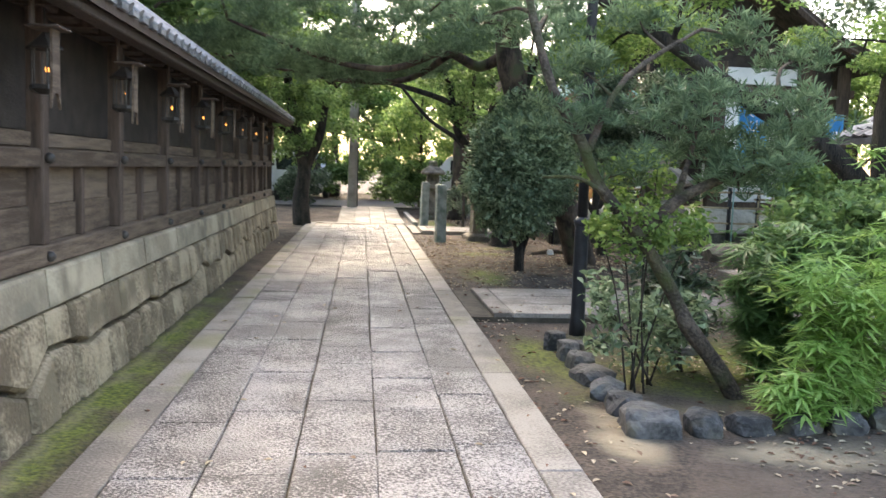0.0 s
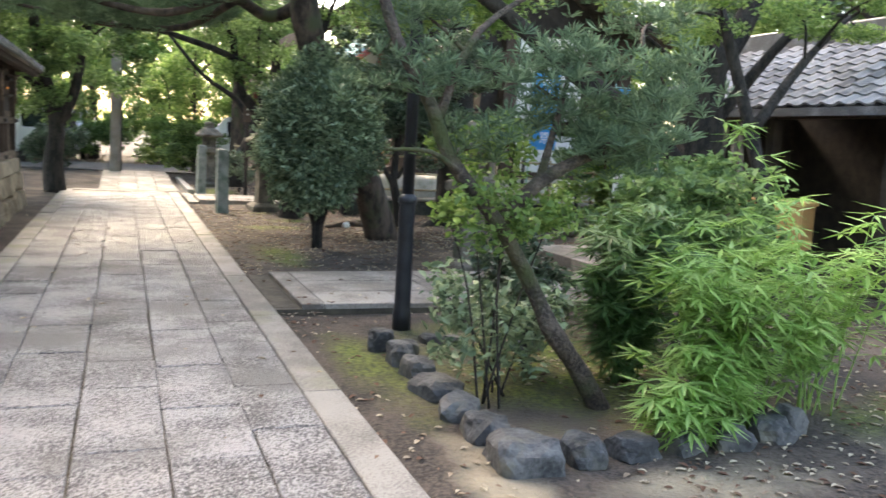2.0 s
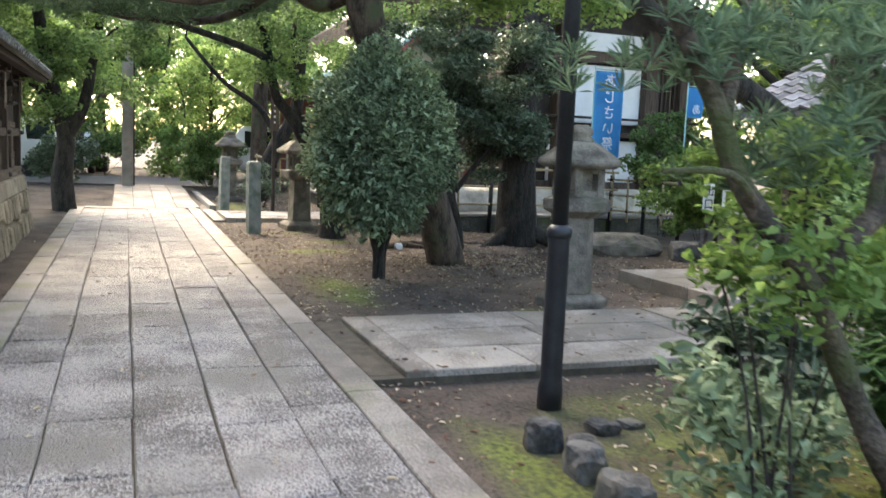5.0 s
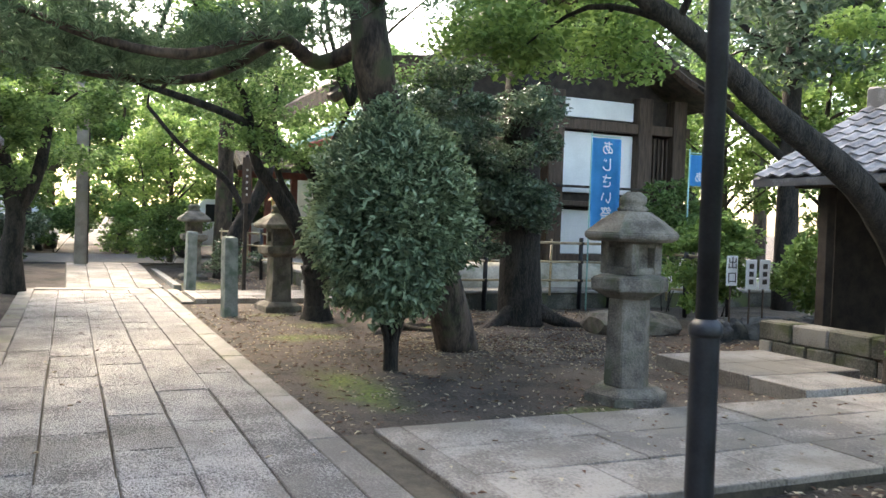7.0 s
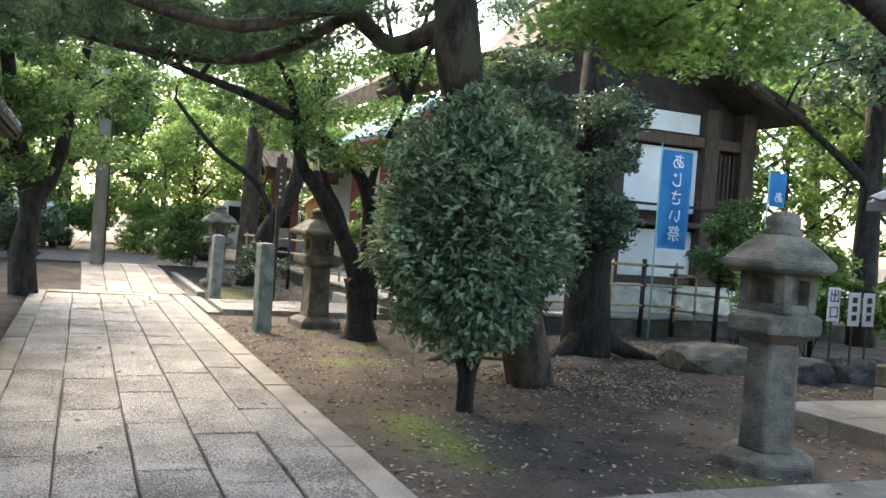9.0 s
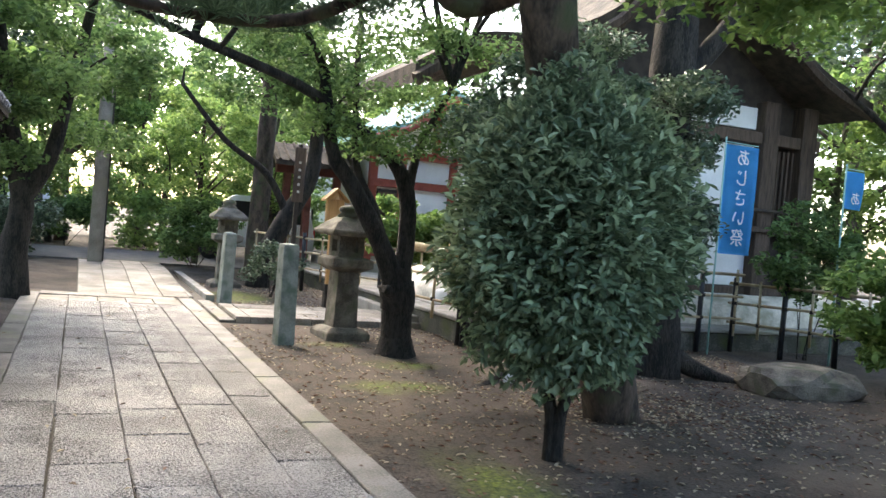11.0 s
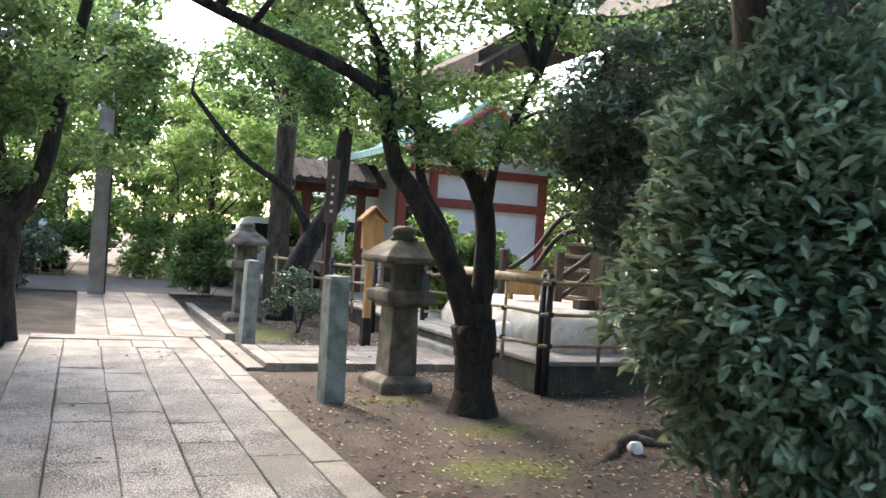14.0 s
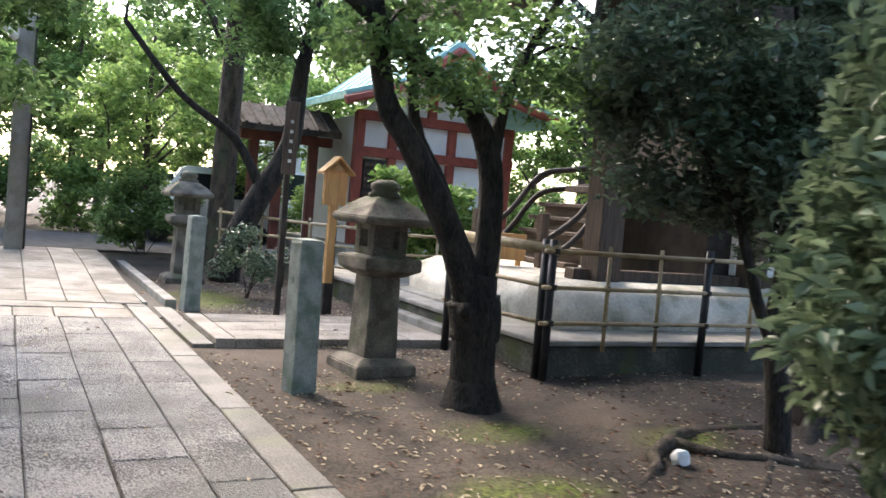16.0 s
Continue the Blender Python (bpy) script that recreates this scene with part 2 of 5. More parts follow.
def thing(name, x, y, z, label, category, group="", rz=0):
    ob = new(name)
    ob.empty_display_size = 0.1
    ob.matrix_basis = pose(x, y, z, 0, 0, rz)
    return tagged(ob, label, category, group)


def structure(ob, label=""):
    return tagged(ob, label, "", "", "structure")


def box(bm, x0, x1, y0, y1, z0, z1, bevel=0.0):
    r = bmesh.ops.create_cube(bm, size=1, matrix=Matrix.LocRotScale(((x0 + x1) / 2, (y0 + y1) / 2, (z0 + z1) / 2), None, (x1 - x0, y1 - y0, z1 - z0)))
    if bevel:
        es = list({e for v in r["verts"] for e in v.link_edges})
        bmesh.ops.bevel(bm, geom=es, offset=bevel, segments=1, affect="EDGES")
    return bm


def boxed(x0, x1, y0, y1, z0, z1, bevel=0.006):
    return box(bmesh.new(), x0, x1, y0, y1, z0, z1, bevel)


def tube(bm, pts, radii, sides=8, cap=True):
    pts = [Vector(p) for p in pts]
    rings = []
    ref = Vector((0.31, 0.95, 0.05)).normalized()
    for i, p in enumerate(pts):
        d = (pts[min(i + 1, len(pts) - 1)] - pts[max(i - 1, 0)]).normalized()
        a = d.cross(ref)
        if a.length < 0.15:
            a = d.cross(Vector((1, 0, 0)))
        a.normalize()
        b = d.cross(a)
        rings.append([bm.verts.new(p + (a * math.cos(t) + b * math.sin(t)) * radii[i]) for t in (2 * math.pi * k / sides for k in range(sides))])
    for r, q in zip(rings, rings[1:]):
        for k in range(sides):
            bm.faces.new((r[k], r[(k + 1) % sides], q[(k + 1) % sides], q[k]))
    if cap:
        bm.faces.new(rings[0][::-1])
        bm.faces.new(rings[-1])
    return bm


def lathe(bm, profile, sides, turn=0.0, cx=0.0, cy=0.0):
    rings = []
    for r, z in profile:
        rings.append([bm.verts.new((cx + r * math.cos(turn + 2 * math.pi * k / sides), cy + r * math.sin(turn + 2 * math.pi * k / sides), z)) for k in range(sides)])
    for r, q in zip(rings, rings[1:]):
        for k in range(sides):
            bm.faces.new((r[k], r[(k + 1) % sides], q[(k + 1) % sides], q[k]))
    bm.faces.new(rings[0][::-1])
    bm.faces.new(rings[-1])
    return bm


def smooth_line(pts, steps=4):
    pts = [Vector(p) for p in pts]
    out = []
    for i in range(len(pts) - 1):
        p0, p1, p2, p3 = pts[max(i - 1, 0)], pts[i], pts[i + 1], pts[min(i + 2, len(pts) - 1)]
        for k in range(steps):
            t = k / steps
            out.append(0.5 * (2 * p1 + (p2 - p0) * t + (2 * p0 - 5 * p1 + 4 * p2 - p3) * t * t + (3 * p1 - p0 - 3 * p2 + p3) * t ** 3))
    out.append(pts[-1])
    return out


def limb(bm, pts, r0, r1, sides=8, wob=0.12):
    line = smooth_line(pts)
    n = len(line) - 1
    return tube(bm, line, [(r0 + (r1 - r0) * i / n) * (1 + wob * noise.noise(p * 5)) for i, p in enumerate(line)], sides)


def rough(bm, amount, freq):
    for v in bm.verts:
        v.co += noise.noise_vector(v.co * freq) * amount
    return bm


def foliage(name, centres, material, parent, length, width, seed=0, flat=0.5, droop=0.0, label="", heart=None, burst=1):
    """One mesh of many small pointed leaves, each two blades folded along the midrib.
    heart: a point from which the leaves turn outwards; burst: that many leaves fan out of every centre."""
    rg = np.random.default_rng(seed + 1000)
    c = np.repeat(np.asarray(centres, float), burst, axis=0)
    n = len(c)
    d = rg.normal(size=(n, 3))
    d[:, 2] = d[:, 2] * (1 - flat) - droop
    up = rg.normal(size=(n, 3)) * (1 - flat) + np.array([0, 0, 1.0])
    if heart is not None:
        o = c - np.array(heart)
        o /= np.linalg.norm(o, axis=1)[:, None] + 1e-9
        d = d * 0.6 + o * 0.7
        up = rg.normal(size=(n, 3)) * 0.35 + o * 0.45 + np.array([0, 0, 0.8])
    d /= np.linalg.norm(d, axis=1)[:, None]
    if burst > 1:
        d[:, 2] = np.abs(d[:, 2]) + 0.15
        c = c + d * length * 0.5
    s = np.cross(d, up)
    s /= np.linalg.norm(s, axis=1)[:, None] + 1e-9
    nn = np.cross(s, d)
    sc = rg.uniform(0.6, 1.25, (n, 1))
    ln, wd = length * sc, width * sc / 2
    v = np.empty((n, 6, 3))
    v[:, 0] = c - d * ln / 2
    v[:, 1] = c - d * ln * 0.12 + s * wd + nn * wd * 0.4
    v[:, 2] = c + d * ln * 0.22 + s * wd * 0.8 + nn * wd * 0.3
    v[:, 3] = c + d * ln / 2 - nn * ln * 0.12
    v[:, 4] = c + d * ln * 0.22 - s * wd * 0.8 + nn * wd * 0.3
    v[:, 5] = c - d * ln * 0.12 - s * wd + nn * wd * 0.4
    quads = np.array([0, 1, 2, 3, 0, 3, 4, 5])
    me = bpy.data.meshes.new(name)
    me.vertices.add(n * 6)
    me.vertices.foreach_set("co", v.astype(np.float32).ravel())
    me.loops.add(n * 8)
    me.loops.foreach_set("vertex_index", (np.arange(n)[:, None] * 6 + quads).astype(np.int32).ravel())
    me.polygons.add(n * 2)
    me.polygons.foreach_set("loop_start", np.arange(0, n * 8, 4, dtype=np.int32))
    me.update(calc_edges=True)
    return finish(name, me, material, parent, label)


def clumps(centres, per, radius, seed=0, squash=0.6, shell=0.5):
    rg = np.random.default_rng(seed)
    out = []
    for c in centres:
        d = rg.normal(size=(per, 3))
        d /= np.linalg.norm(d, axis=1)[:, None]
        r = radius * rg.uniform(0.7, 1.2) * rg.uniform(0, 1, (per, 1)) ** shell
        p = d * r
        p[:, 2] *= squash
        out.append(p + np.array(c))
    return np.concatenate(out)


# ---- ground ----
def ground():
    def axis(lo, hi, a, b, step):
        pts = list(np.arange(a, b + 1e-6, step))
        s, x = step, b
        while x < hi:
            s *= 1.5
            x += s
            pts.append(x)
        s, x = step, a
        while x > lo:
            s *= 1.5
            x -= s
            pts.insert(0, x)
        return pts
    xs, ys = axis(-300, 300, -3, 9, 0.12), axis(-300, 400, 2, 30, 0.14)
    vs = []
    for y in ys:
        for x in xs:
            z = noise.noise(Vector((x * 0.7, y * 0.7, 0))) * 0.035 + noise.noise(Vector((x * 3, y * 3, 2))) * 0.016 - 0.01
            k = min(max((y - (22.6 if x < 1.1 else 25.6)) / (4.2 if x < 1.1 else 2.8), 0), 1)
            z += 0.14 * k * k * (3 - 2 * k)
            if -1.4 < x < 1.2 and y < 22.4:
                z = -0.05
            if 1 < x < 12 and (8.3 < y < 10.4 or 19.5 < y < 21.3):
                z = min(z, -0.02)
            vs.append((x, y, z))
    w = len(xs)
    fs = [(j * w + i, j * w + i + 1, (j + 1) * w + i + 1, (j + 1) * w + i) for j in range(len(ys) - 1) for i in range(w - 1)]
    me = bpy.data.meshes.new("ground")
    me.from_pydata(vs, [], fs)
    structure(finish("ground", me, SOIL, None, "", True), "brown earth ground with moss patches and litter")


ground()

# ---- stone path ----
rs = random.Random(4)


def slab(x0, x1, y0, y1, z1, thick, material, parent, name="slab", gap=0.004):
    bm = boxed(x0 + gap, x1 - gap, y0 + gap, y1 - gap, z1 - thick, z1, 0.007)
    tilt = (rs.uniform(-1, 1), rs.uniform(-1, 1))
    cx, cy = (x0 + x1) / 2, (y0 + y1) / 2
    for v in bm.verts:
        v.co.z += (v.co.x - cx) * tilt[0] * 0.008 + (v.co.y - cy) * tilt[1] * 0.006
        if v.co.z > z1 - 0.02:
            v.co += noise.noise_vector(v.co * 7) * 0.005
    return part(name, bm, material, parent)


path = structure(part("pavement", boxed(-1.34, 1.1, -6, 22.2, -0.2, 0.012, 0), JOINT), "joints and bed of the granite slab path")
COLS = (-1.12, -0.72, -0.3, 0.11, 0.53, 0.9)
for i in range(5):
    y = -5.5 + rs.random() * 0.5
    while y < 21.0:
        ln = rs.uniform(0.55, 1.2)
        y2 = min(y + ln, 21.1)
        slab(COLS[i] + rs.uniform(-0.006, 0.006), COLS[i + 1] + rs.uniform(-0.006, 0.006), y, y2, 0.032 + rs.uniform(-0.002, 0.004), 0.06, GRANITE, path)
        y = y2
for x0, x1 in ((-1.36, -1.12), (0.9, 1.14)):
    y = -5.5
    while y < 22.1:
        y2 = min(y + rs.uniform(1.3, 2.2), 22.18)
        slab(x0, x1, y, y2, 0.034, 0.09, GRANITE_EDGE, path, "border_slab", 0.005)
        y = y2
for k in range(5):
    slab(-1.12 + k * 0.4, -0.74 + k * 0.4 + 0.02, 21.1, 21.75, 0.034, 0.06, GRANITE_WARM, path)
slab(-1.12, 0.86, 21.75, 22.18, 0.045, 0.08, GRANITE_WARM, path, "threshold_slab")

# first branch path
cross = structure(part("pavement_branch", boxed(1.13, 6.35, 8.42, 10.22, -0.15, 0.03, 0), JOINT), "bed of the branching stone path")
slab(1.13, 1.36, 8.5, 10.2, 0.036, 0.05, JOINT, cross)
slab(1.36, 1.56, 8.42, 10.22, 0.075, 0.12, GRANITE_WARM, cross, "border_slab")
for r in range(3):
    x = 1.56
    y0, y1 = 8.42 + r * 0.6, 9.02 + r * 0.6
    while x < 6.3:
        x2 = min(x + rs.uniform(0.7, 1.5), 6.36)
        slab(x, x2, y0, y1, 0.075 + rs.uniform(-0.004, 0.004), 0.1, GRANITE_WARM, cross)
        x = x2
side = structure(part("pavement_side", boxed(5.42, 6.36, 10.27, 12.3, -0.1, 0.08, 0), JOINT), "bed of the side stone path")
for i in range(3):
    for j in range(i // 2, 3):
        slab(5.38 + i * 0.5, 5.88 + i * 0.5, 10.25 + j * 0.7, 10.95 + j * 0.7, 0.13, 0.2, GRANITE_WARM, side)
# second branch path
cross2 = structure(part("pavement_branch", boxed(1.4, 4.6, 19.62, 21.2, -0.15, 0.03, 0), JOINT), "bed of the second branching stone path")
slab(1.2, 1.42, 19.6, 22.1, 0.02, 0.08, GRANITE_EDGE, cross2, "border_slab")
slab(1.42, 1.62, 19.6, 21.25, 0.07, 0.12, GRANITE_WARM, cross2, "border_slab")
for r in range(3):
    x = 1.62
    while x < 4.5:
        x2 = min(x + rs.uniform(0.7, 1.3), 4.6)
        slab(x, x2, 19.6 + r * 0.55, 20.15 + r * 0.55, 0.072, 0.1, GRANITE_WARM, cross2)
        x = x2


# ramp up to the street
def ramp():
    def zz(y):
        t = min(max((y - 22.2) / 4.6, 0), 1)
        return 0.03 + 0.15 * t * t * (3 - 2 * t)
    bm = bmesh.new()
    rows = [22.2 + 0.5 * k for k in range(14)]
    prof = [[bm.verts.new((x, y, zz(y) + (0 if i in (1, 2) else -0.5))) for i, x in enumerate((-0.62, -0.62, 1.1, 1.1))] for y in rows]
    for a, b in zip(prof, prof[1:]):
        for i in range(3):
            bm.faces.new((a[i], a[i + 1], b[i + 1], b[i]))
    r = structure(part("pavement_ramp", bm, JOINT), "bed of the stone ramp")
    for i in range(4):
        y = 22.22 + rs.random() * 0.01
        while y < 27.9:
            y2 = y + rs.uniform(0.7, 1.1)
            b = boxed(-0.6 + i * 0.43 + 0.006, -0.17 + i * 0.43 - 0.006, y + 0.006, y2 - 0.006, -0.03, 0.012, 0.006)
            for v in b.verts:
                v.co.z += zz(v.co.y)
            part("slab", b, GRANITE_WARM, r)
            y = y2
    # gutter beside the ramp
    structure(part("gutter", box(boxed(1.1, 1.16, 22.2, 29, -0.1, 0.06), 1.36, 1.5, 22.2, 29, -0.1, 0.1, 0.006), CONCRETE), "concrete gutter beside the ramp")
    structure(part("gutter_bed", boxed(1.16, 1.36, 21.3, 29, -0.2, 0.006, 0), WOOD_BLACK), "dark gutter bed")


ramp()
road = boxed(-60, 60, 28.6, 33.5, -0.3, 0.17, 0)
structure(part("road", road, ASPHALT), "grey street beyond the trees")

# ---- temple wall along the path ----
WY0, WY1, WP = -5.1, 18.2, 1.615
plinth = structure(part("wall_west", boxed(-2.5, -1.86, WY0, WY1, -0.1, 0.8, 0), JOINT), "rubble core of the stone plinth")


def wall_x(z):
    return -1.745 - 0.11 * z


def stone(quad, depth, material):
    """A stone of the battered face, from its four corners (y, z)."""
    bm = bmesh.new()
    cy = sum(q[0] for q in quad) / 4
    cz = sum(q[1] for q in quad) / 4
    front, back = [], []
    for y, z in quad:
        back.append(bm.verts.new((wall_x(z) - 0.1, y, z)))
    mid = [bm.verts.new((wall_x(z) + depth * 0.3, cy + (y - cy) * 0.985, cz + (z - cz) * 0.985)) for y, z in quad]
    for y, z in quad:
        k = 0.84
        front.append(bm.verts.new((wall_x(z) + depth, cy + (y - cy) * k, cz + (z - cz) * k)))
    for a, b in ((back, mid), (mid, front)):
        for i in range(4):
            bm.faces.new((a[i], a[(i + 1) % 4], b[(i + 1) % 4], b[i]))
    bm.faces.new(front)
    return part("stone", bm, material, plinth)


y = WY0
while y < WY1:
    y2 = min(y + rs.uniform(0.95, 1.35), WY1)
    stone([(y + 0.004, 0.605), (y2 - 0.004, 0.605), (y2 - 0.004, 0.835), (y + 0.004, 0.835)], 0.03, COPING)
    y = y2
y = WY0
nodes = []
while y < WY1:
    nodes.append((y, 0.3 + rs.uniform(-0.09, 0.1)))
    y += rs.uniform(0.3, 0.46)
nodes.append((WY1, 0.3))
for (ya, za), (yb, zb) in zip(nodes, nodes[1:]):
    g = 0.015
    stone([(ya + g, za + g), (yb - g, zb + g), (yb - g, 0.597), (ya + g, 0.597)], rs.uniform(0.025, 0.05), WALLSTONE)
    stone([(ya + g, -0.06), (yb - g, -0.06), (yb - g, zb - g), (ya + g, za - g)], rs.uniform(0.03, 0.06), WALLSTONE)

wood_wall = thing("plank_wall", -1.93, WY0, 0.84, "weathered brown timber wall with posts and rails", "wall")
wood_wall["kind"] = "structure"


def wbox(name, x0, x1, y0, y1, z0, z1, m, bevel=0.006, label=""):
    return part(name, boxed(x0 + 1.93, x1 + 1.93, y0 - WY0, y1 - WY0, z0 - 0.84, z1 - 0.84, bevel), m, wood_wall, label)


wbox("panel_core", -2.06, -1.965, WY0, WY1, 0.84, 2.5, WOOD_OLD, 0)
wbox("sill_rail", -2.05, -1.855, WY0, WY1, 0.84, 0.97, WOOD_OLD, 0.012)
wbox("upper_rail", -2.0, -1.875, WY0, WY1, 1.43, 1.545, WOOD_OLD, 0.01)
posts = [5.29 + WP * k for k in range(-6, 8)] + [WY1 - 0.07]
for py in posts:
    wbox("post", -2.0, -1.865, py - 0.055, py + 0.055, 0.97, 2.36, WOOD_POST, 0.008)
    for z in (0.9, 1.487):
        bm = bmesh.new()
        bmesh.ops.create_uvsphere(bm, u_segments=8, v_segments=5, radius=0.035, matrix=Matrix.Translation((0.085, py - WY0, z - 0.84)))
        part("nail_cover", bm, IRON, wood_wall, "", True)
for a, b in zip(posts, posts[1:]):
    m = (a + b) / 2
    if b - a > 1:
        wbox("stud", -1.97, -1.905, m - 0.04, m + 0.04, 0.97, 1.43, WOOD_POST)
    for z0, z1, dx in ((0.97, 1.2, 0.0), (1.2, 1.43, -0.014), (1.55, 1.64, 0.016)):
        wbox("board", -1.985 + dx, -1.945 + dx, a + 0.055, b - 0.055, z0 + 0.002, z1 - 0.002, WOOD_OLD, 0.004)
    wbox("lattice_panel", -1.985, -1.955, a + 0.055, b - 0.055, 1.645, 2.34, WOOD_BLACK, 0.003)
wbox("head_beam", -2.02, -1.85, WY0, WY1, 2.36, 2.5, WOOD_POST, 0.01)
wbox("eave_beam", -1.62, -1.5, WY0, WY1 + 0.2, 2.28, 2.35, WOOD_POST, 0.008)
# roof of the wall
bm = bmesh.new()
sec = [(-1.46, 2.33), (-1.46, 2.4), (-2.1, 2.86), (-2.75, 2.4), (-2.75, 2.33), (-2.1, 2.72)]
ends = [[bm.verts.new((x + 1.93, yy - WY0, z - 0.84)) for x, z in sec] for yy in (WY0, WY1 + 0.35)]
for i in range(6):
    bm.faces.new((ends[0][i], ends[0][(i + 1) % 6], ends[1][(i + 1) % 6], ends[1][i]))
bm.faces.new(ends[0])
bm.faces.new(ends[1][::-1])
roof = part("roof", bm, WOOD_POST, wood_wall, "dark tiled roof with boarded eave")
bm = bmesh.new()
yy = WY0 + 0.1
rolls = bmesh.new()
while yy < WY1 + 0.3:
    tube(rolls, [(0.49, yy - WY0, 1.575), (-0.15, yy - WY0, 2.045)], [0.05, 0.05], 8)
    box(rolls, 0.42, 0.5, yy - WY0 + 0.05, yy - WY0 + 0.2, 1.545, 1.585)
    yy += 0.25
tagged(part("roof_tiles", rolls, ROOFTILE, roof, "rows of round grey roof tiles"), kind="stuff")
yy = WY0 + 0.2
while yy < WY1 + 0.2:
    wbox("rafter", -2.0, -1.48, yy - 0.025, yy + 0.025, 2.345, 2.4, WOOD_POST, 0)
    yy += 0.4


def hanging_lantern(y, lit):
    t = thing("hanging_lantern", -1.73, y, 2.27, "bronze hanging lantern with %s warm bulb under the eave" % ("a lit" if lit else "a dim"), "lantern", "hanging lanterns")
    t.scale = (0.62, 0.62, 0.84)
    bm = bmesh.new()
    tube(bm, [(0, 0, 0.03), (0, 0, -0.14)], [0.008, 0.008], 6)
    part("chain", bm, IRON, t)
    part("roof_cap", lathe(bmesh.new(), [(0.02, -0.12), (0.05, -0.15), (0.16, -0.22), (0.16, -0.235)], 6), WOOD_BLACK, t)
    for k in range(6):
        cage = bmesh.new()
        a = k * math.pi / 3
        tube(cage, [(0.11 * math.cos(a), 0.11 * math.sin(a), -0.23), (0.11 * math.cos(a), 0.11 * math.sin(a), -0.46)], [0.008, 0.008], 5)
        part("cage_bar", cage, IRON, t)
    part("base", lathe(bmesh.new(), [(0.13, -0.46), (0.14, -0.49), (0.06, -0.52)], 6), IRON, t)
    bm = bmesh.new()
    bmesh.ops.create_uvsphere(bm, u_segments=8, v_segments=6, radius=0.02 if lit else 0.009, matrix=Matrix.Translation((0.02, 0, -0.36)))
    part("bulb", bm, BULB, t)
    s = thing("wooden_tag", -1.58, y - 0.3, 2.3, "pale hanging wooden tag with a forked end on a bracket", "tag", "hanging tags")
    bm = bmesh.new()
    pts = [(-0.05, -0.16), (0.05, -0.16), (0.055, -0.44), (0.07, -0.56), (0.03, -0.48), (-0.03, -0.48), (-0.07, -0.56), (-0.055, -0.44)]
    lo = [bm.verts.new((0, a, b)) for a, b in pts]
    hi = [bm.verts.new((0.014, a, b)) for a, b in pts]
    for i in range(8):
        bm.faces.new((lo[i], lo[(i + 1) % 8], hi[(i + 1) % 8], hi[i]))
    bm.faces.new(lo)
    bm.faces.new(hi[::-1])
    part("board", bm, WOOD_OLD, s)
    part("bracket", box(boxed(-0.11, 0.06, -0.1, 0.1, -0.16, -0.145), -0.11, -0.1, -0.03, 0.03, -0.15, 0.06, 0), WOOD_POST, s)


for k in range(9):
    hanging_lantern(3.35 + 1.55 * k, k in (1, 3, 4, 5, 7))


# ---- trees and shrubs ----
def crown_points(cx, cy, cz, rx, ry, rz, n, seed):
    rg = random.Random(seed)
    out = []
    while len(out) < n:
        p = Vector((rg.uniform(-1, 1), rg.uniform(-1, 1), rg.uniform(-1, 1)))
        if 0.25 < p.length < 1:
            out.append(Vector((cx + p.x * rx, cy + p.y * ry, cz + p.z * rz)))
    return out


def tree(x, y, lines, centres, per, radius, leafm, size, label, bark=BARK, seed=0, name="tree", squash=0.55, twigs=14, category="tree", group=""):
    """lines: (points, r0, r1) of the trunk and main limbs, relative to the base; centres: leaf clump centres."""
    t = thing(name, x, y, -0.03, label, category, group)
    rg = random.Random(seed)
    bm = bmesh.new()
    spine = []
    for pts, r0, r1 in lines:
        limb(bm, pts, r0, r1, 10 if r0 > 0.06 else 7)
        spine += smooth_line(pts)[2:]
    for c in rg.sample(centres, min(twigs, len(centres))):
        a = min(spine, key=lambda p: (p - Vector(c)).length + max(0, p.z - c[2]) * 1.5)
        c = Vector(c)
        m = (a + c) / 2 + Vector((rg.uniform(-.15, .15), rg.uniform(-.15, .15), rg.uniform(0, .2))) * (c - a).length
        limb(bm, [a, m, c], min(0.05, 0.012 + 0.014 * (c - a).length), 0.006, 5)
    part("trunk", bm, bark, t, "", True)
    if per:
        foliage("crown", clumps(centres, per, radius, seed, squash), leafm, t, size[0], size[1], seed, 0.45, 0.15)
    return t


def generic(seed, h, r, spread, cz, crz, n, per, rad, leafm, size, label, bark=BARK, lean=0.0):
    rg = random.Random(seed)
    top = Vector((lean, rg.uniform(-0.3, 0.3), h))
    lines = [([(0, 0, 0), (lean * 0.2 + rg.uniform(-.1, .1), 0, h * 0.3), (lean * 0.6, rg.uniform(-.2, .2), h * 0.65), top], r, r * 0.3)]
    for k in range(6):
        a = rg.uniform(0, 6.28)
        z0 = h * rg.uniform(0.3, 0.75)
        s = spread * rg.uniform(0.5, 0.9)
        lines.append(([(lean * z0 / h, 0, z0), (lean * z0 / h + s * 0.45 * math.cos(a), s * 0.45 * math.sin(a), z0 + s * 0.35), (lean + s * math.cos(a), s * math.sin(a), z0 + s * 0.75)], r * 0.45, r * 0.1))
    return tree(0, 0, lines, crown_points(lean, 0, cz, spread, spread, crz, n, seed), per, rad, leafm, size, label, bark, seed)


def put(ob, spots, group=""):
    first = True
    for x, y, rz, s in spots:
        m = Matrix.Translation((x, y, -0.03)) @ pose(0, 0, 0, 0, 0, rz) @ Matrix.Scale(s, 4)
        if first:
            ob.matrix_basis, first = m, False
        else:
            copy_thing(ob, m)
    if group:
        ob["group"] = group


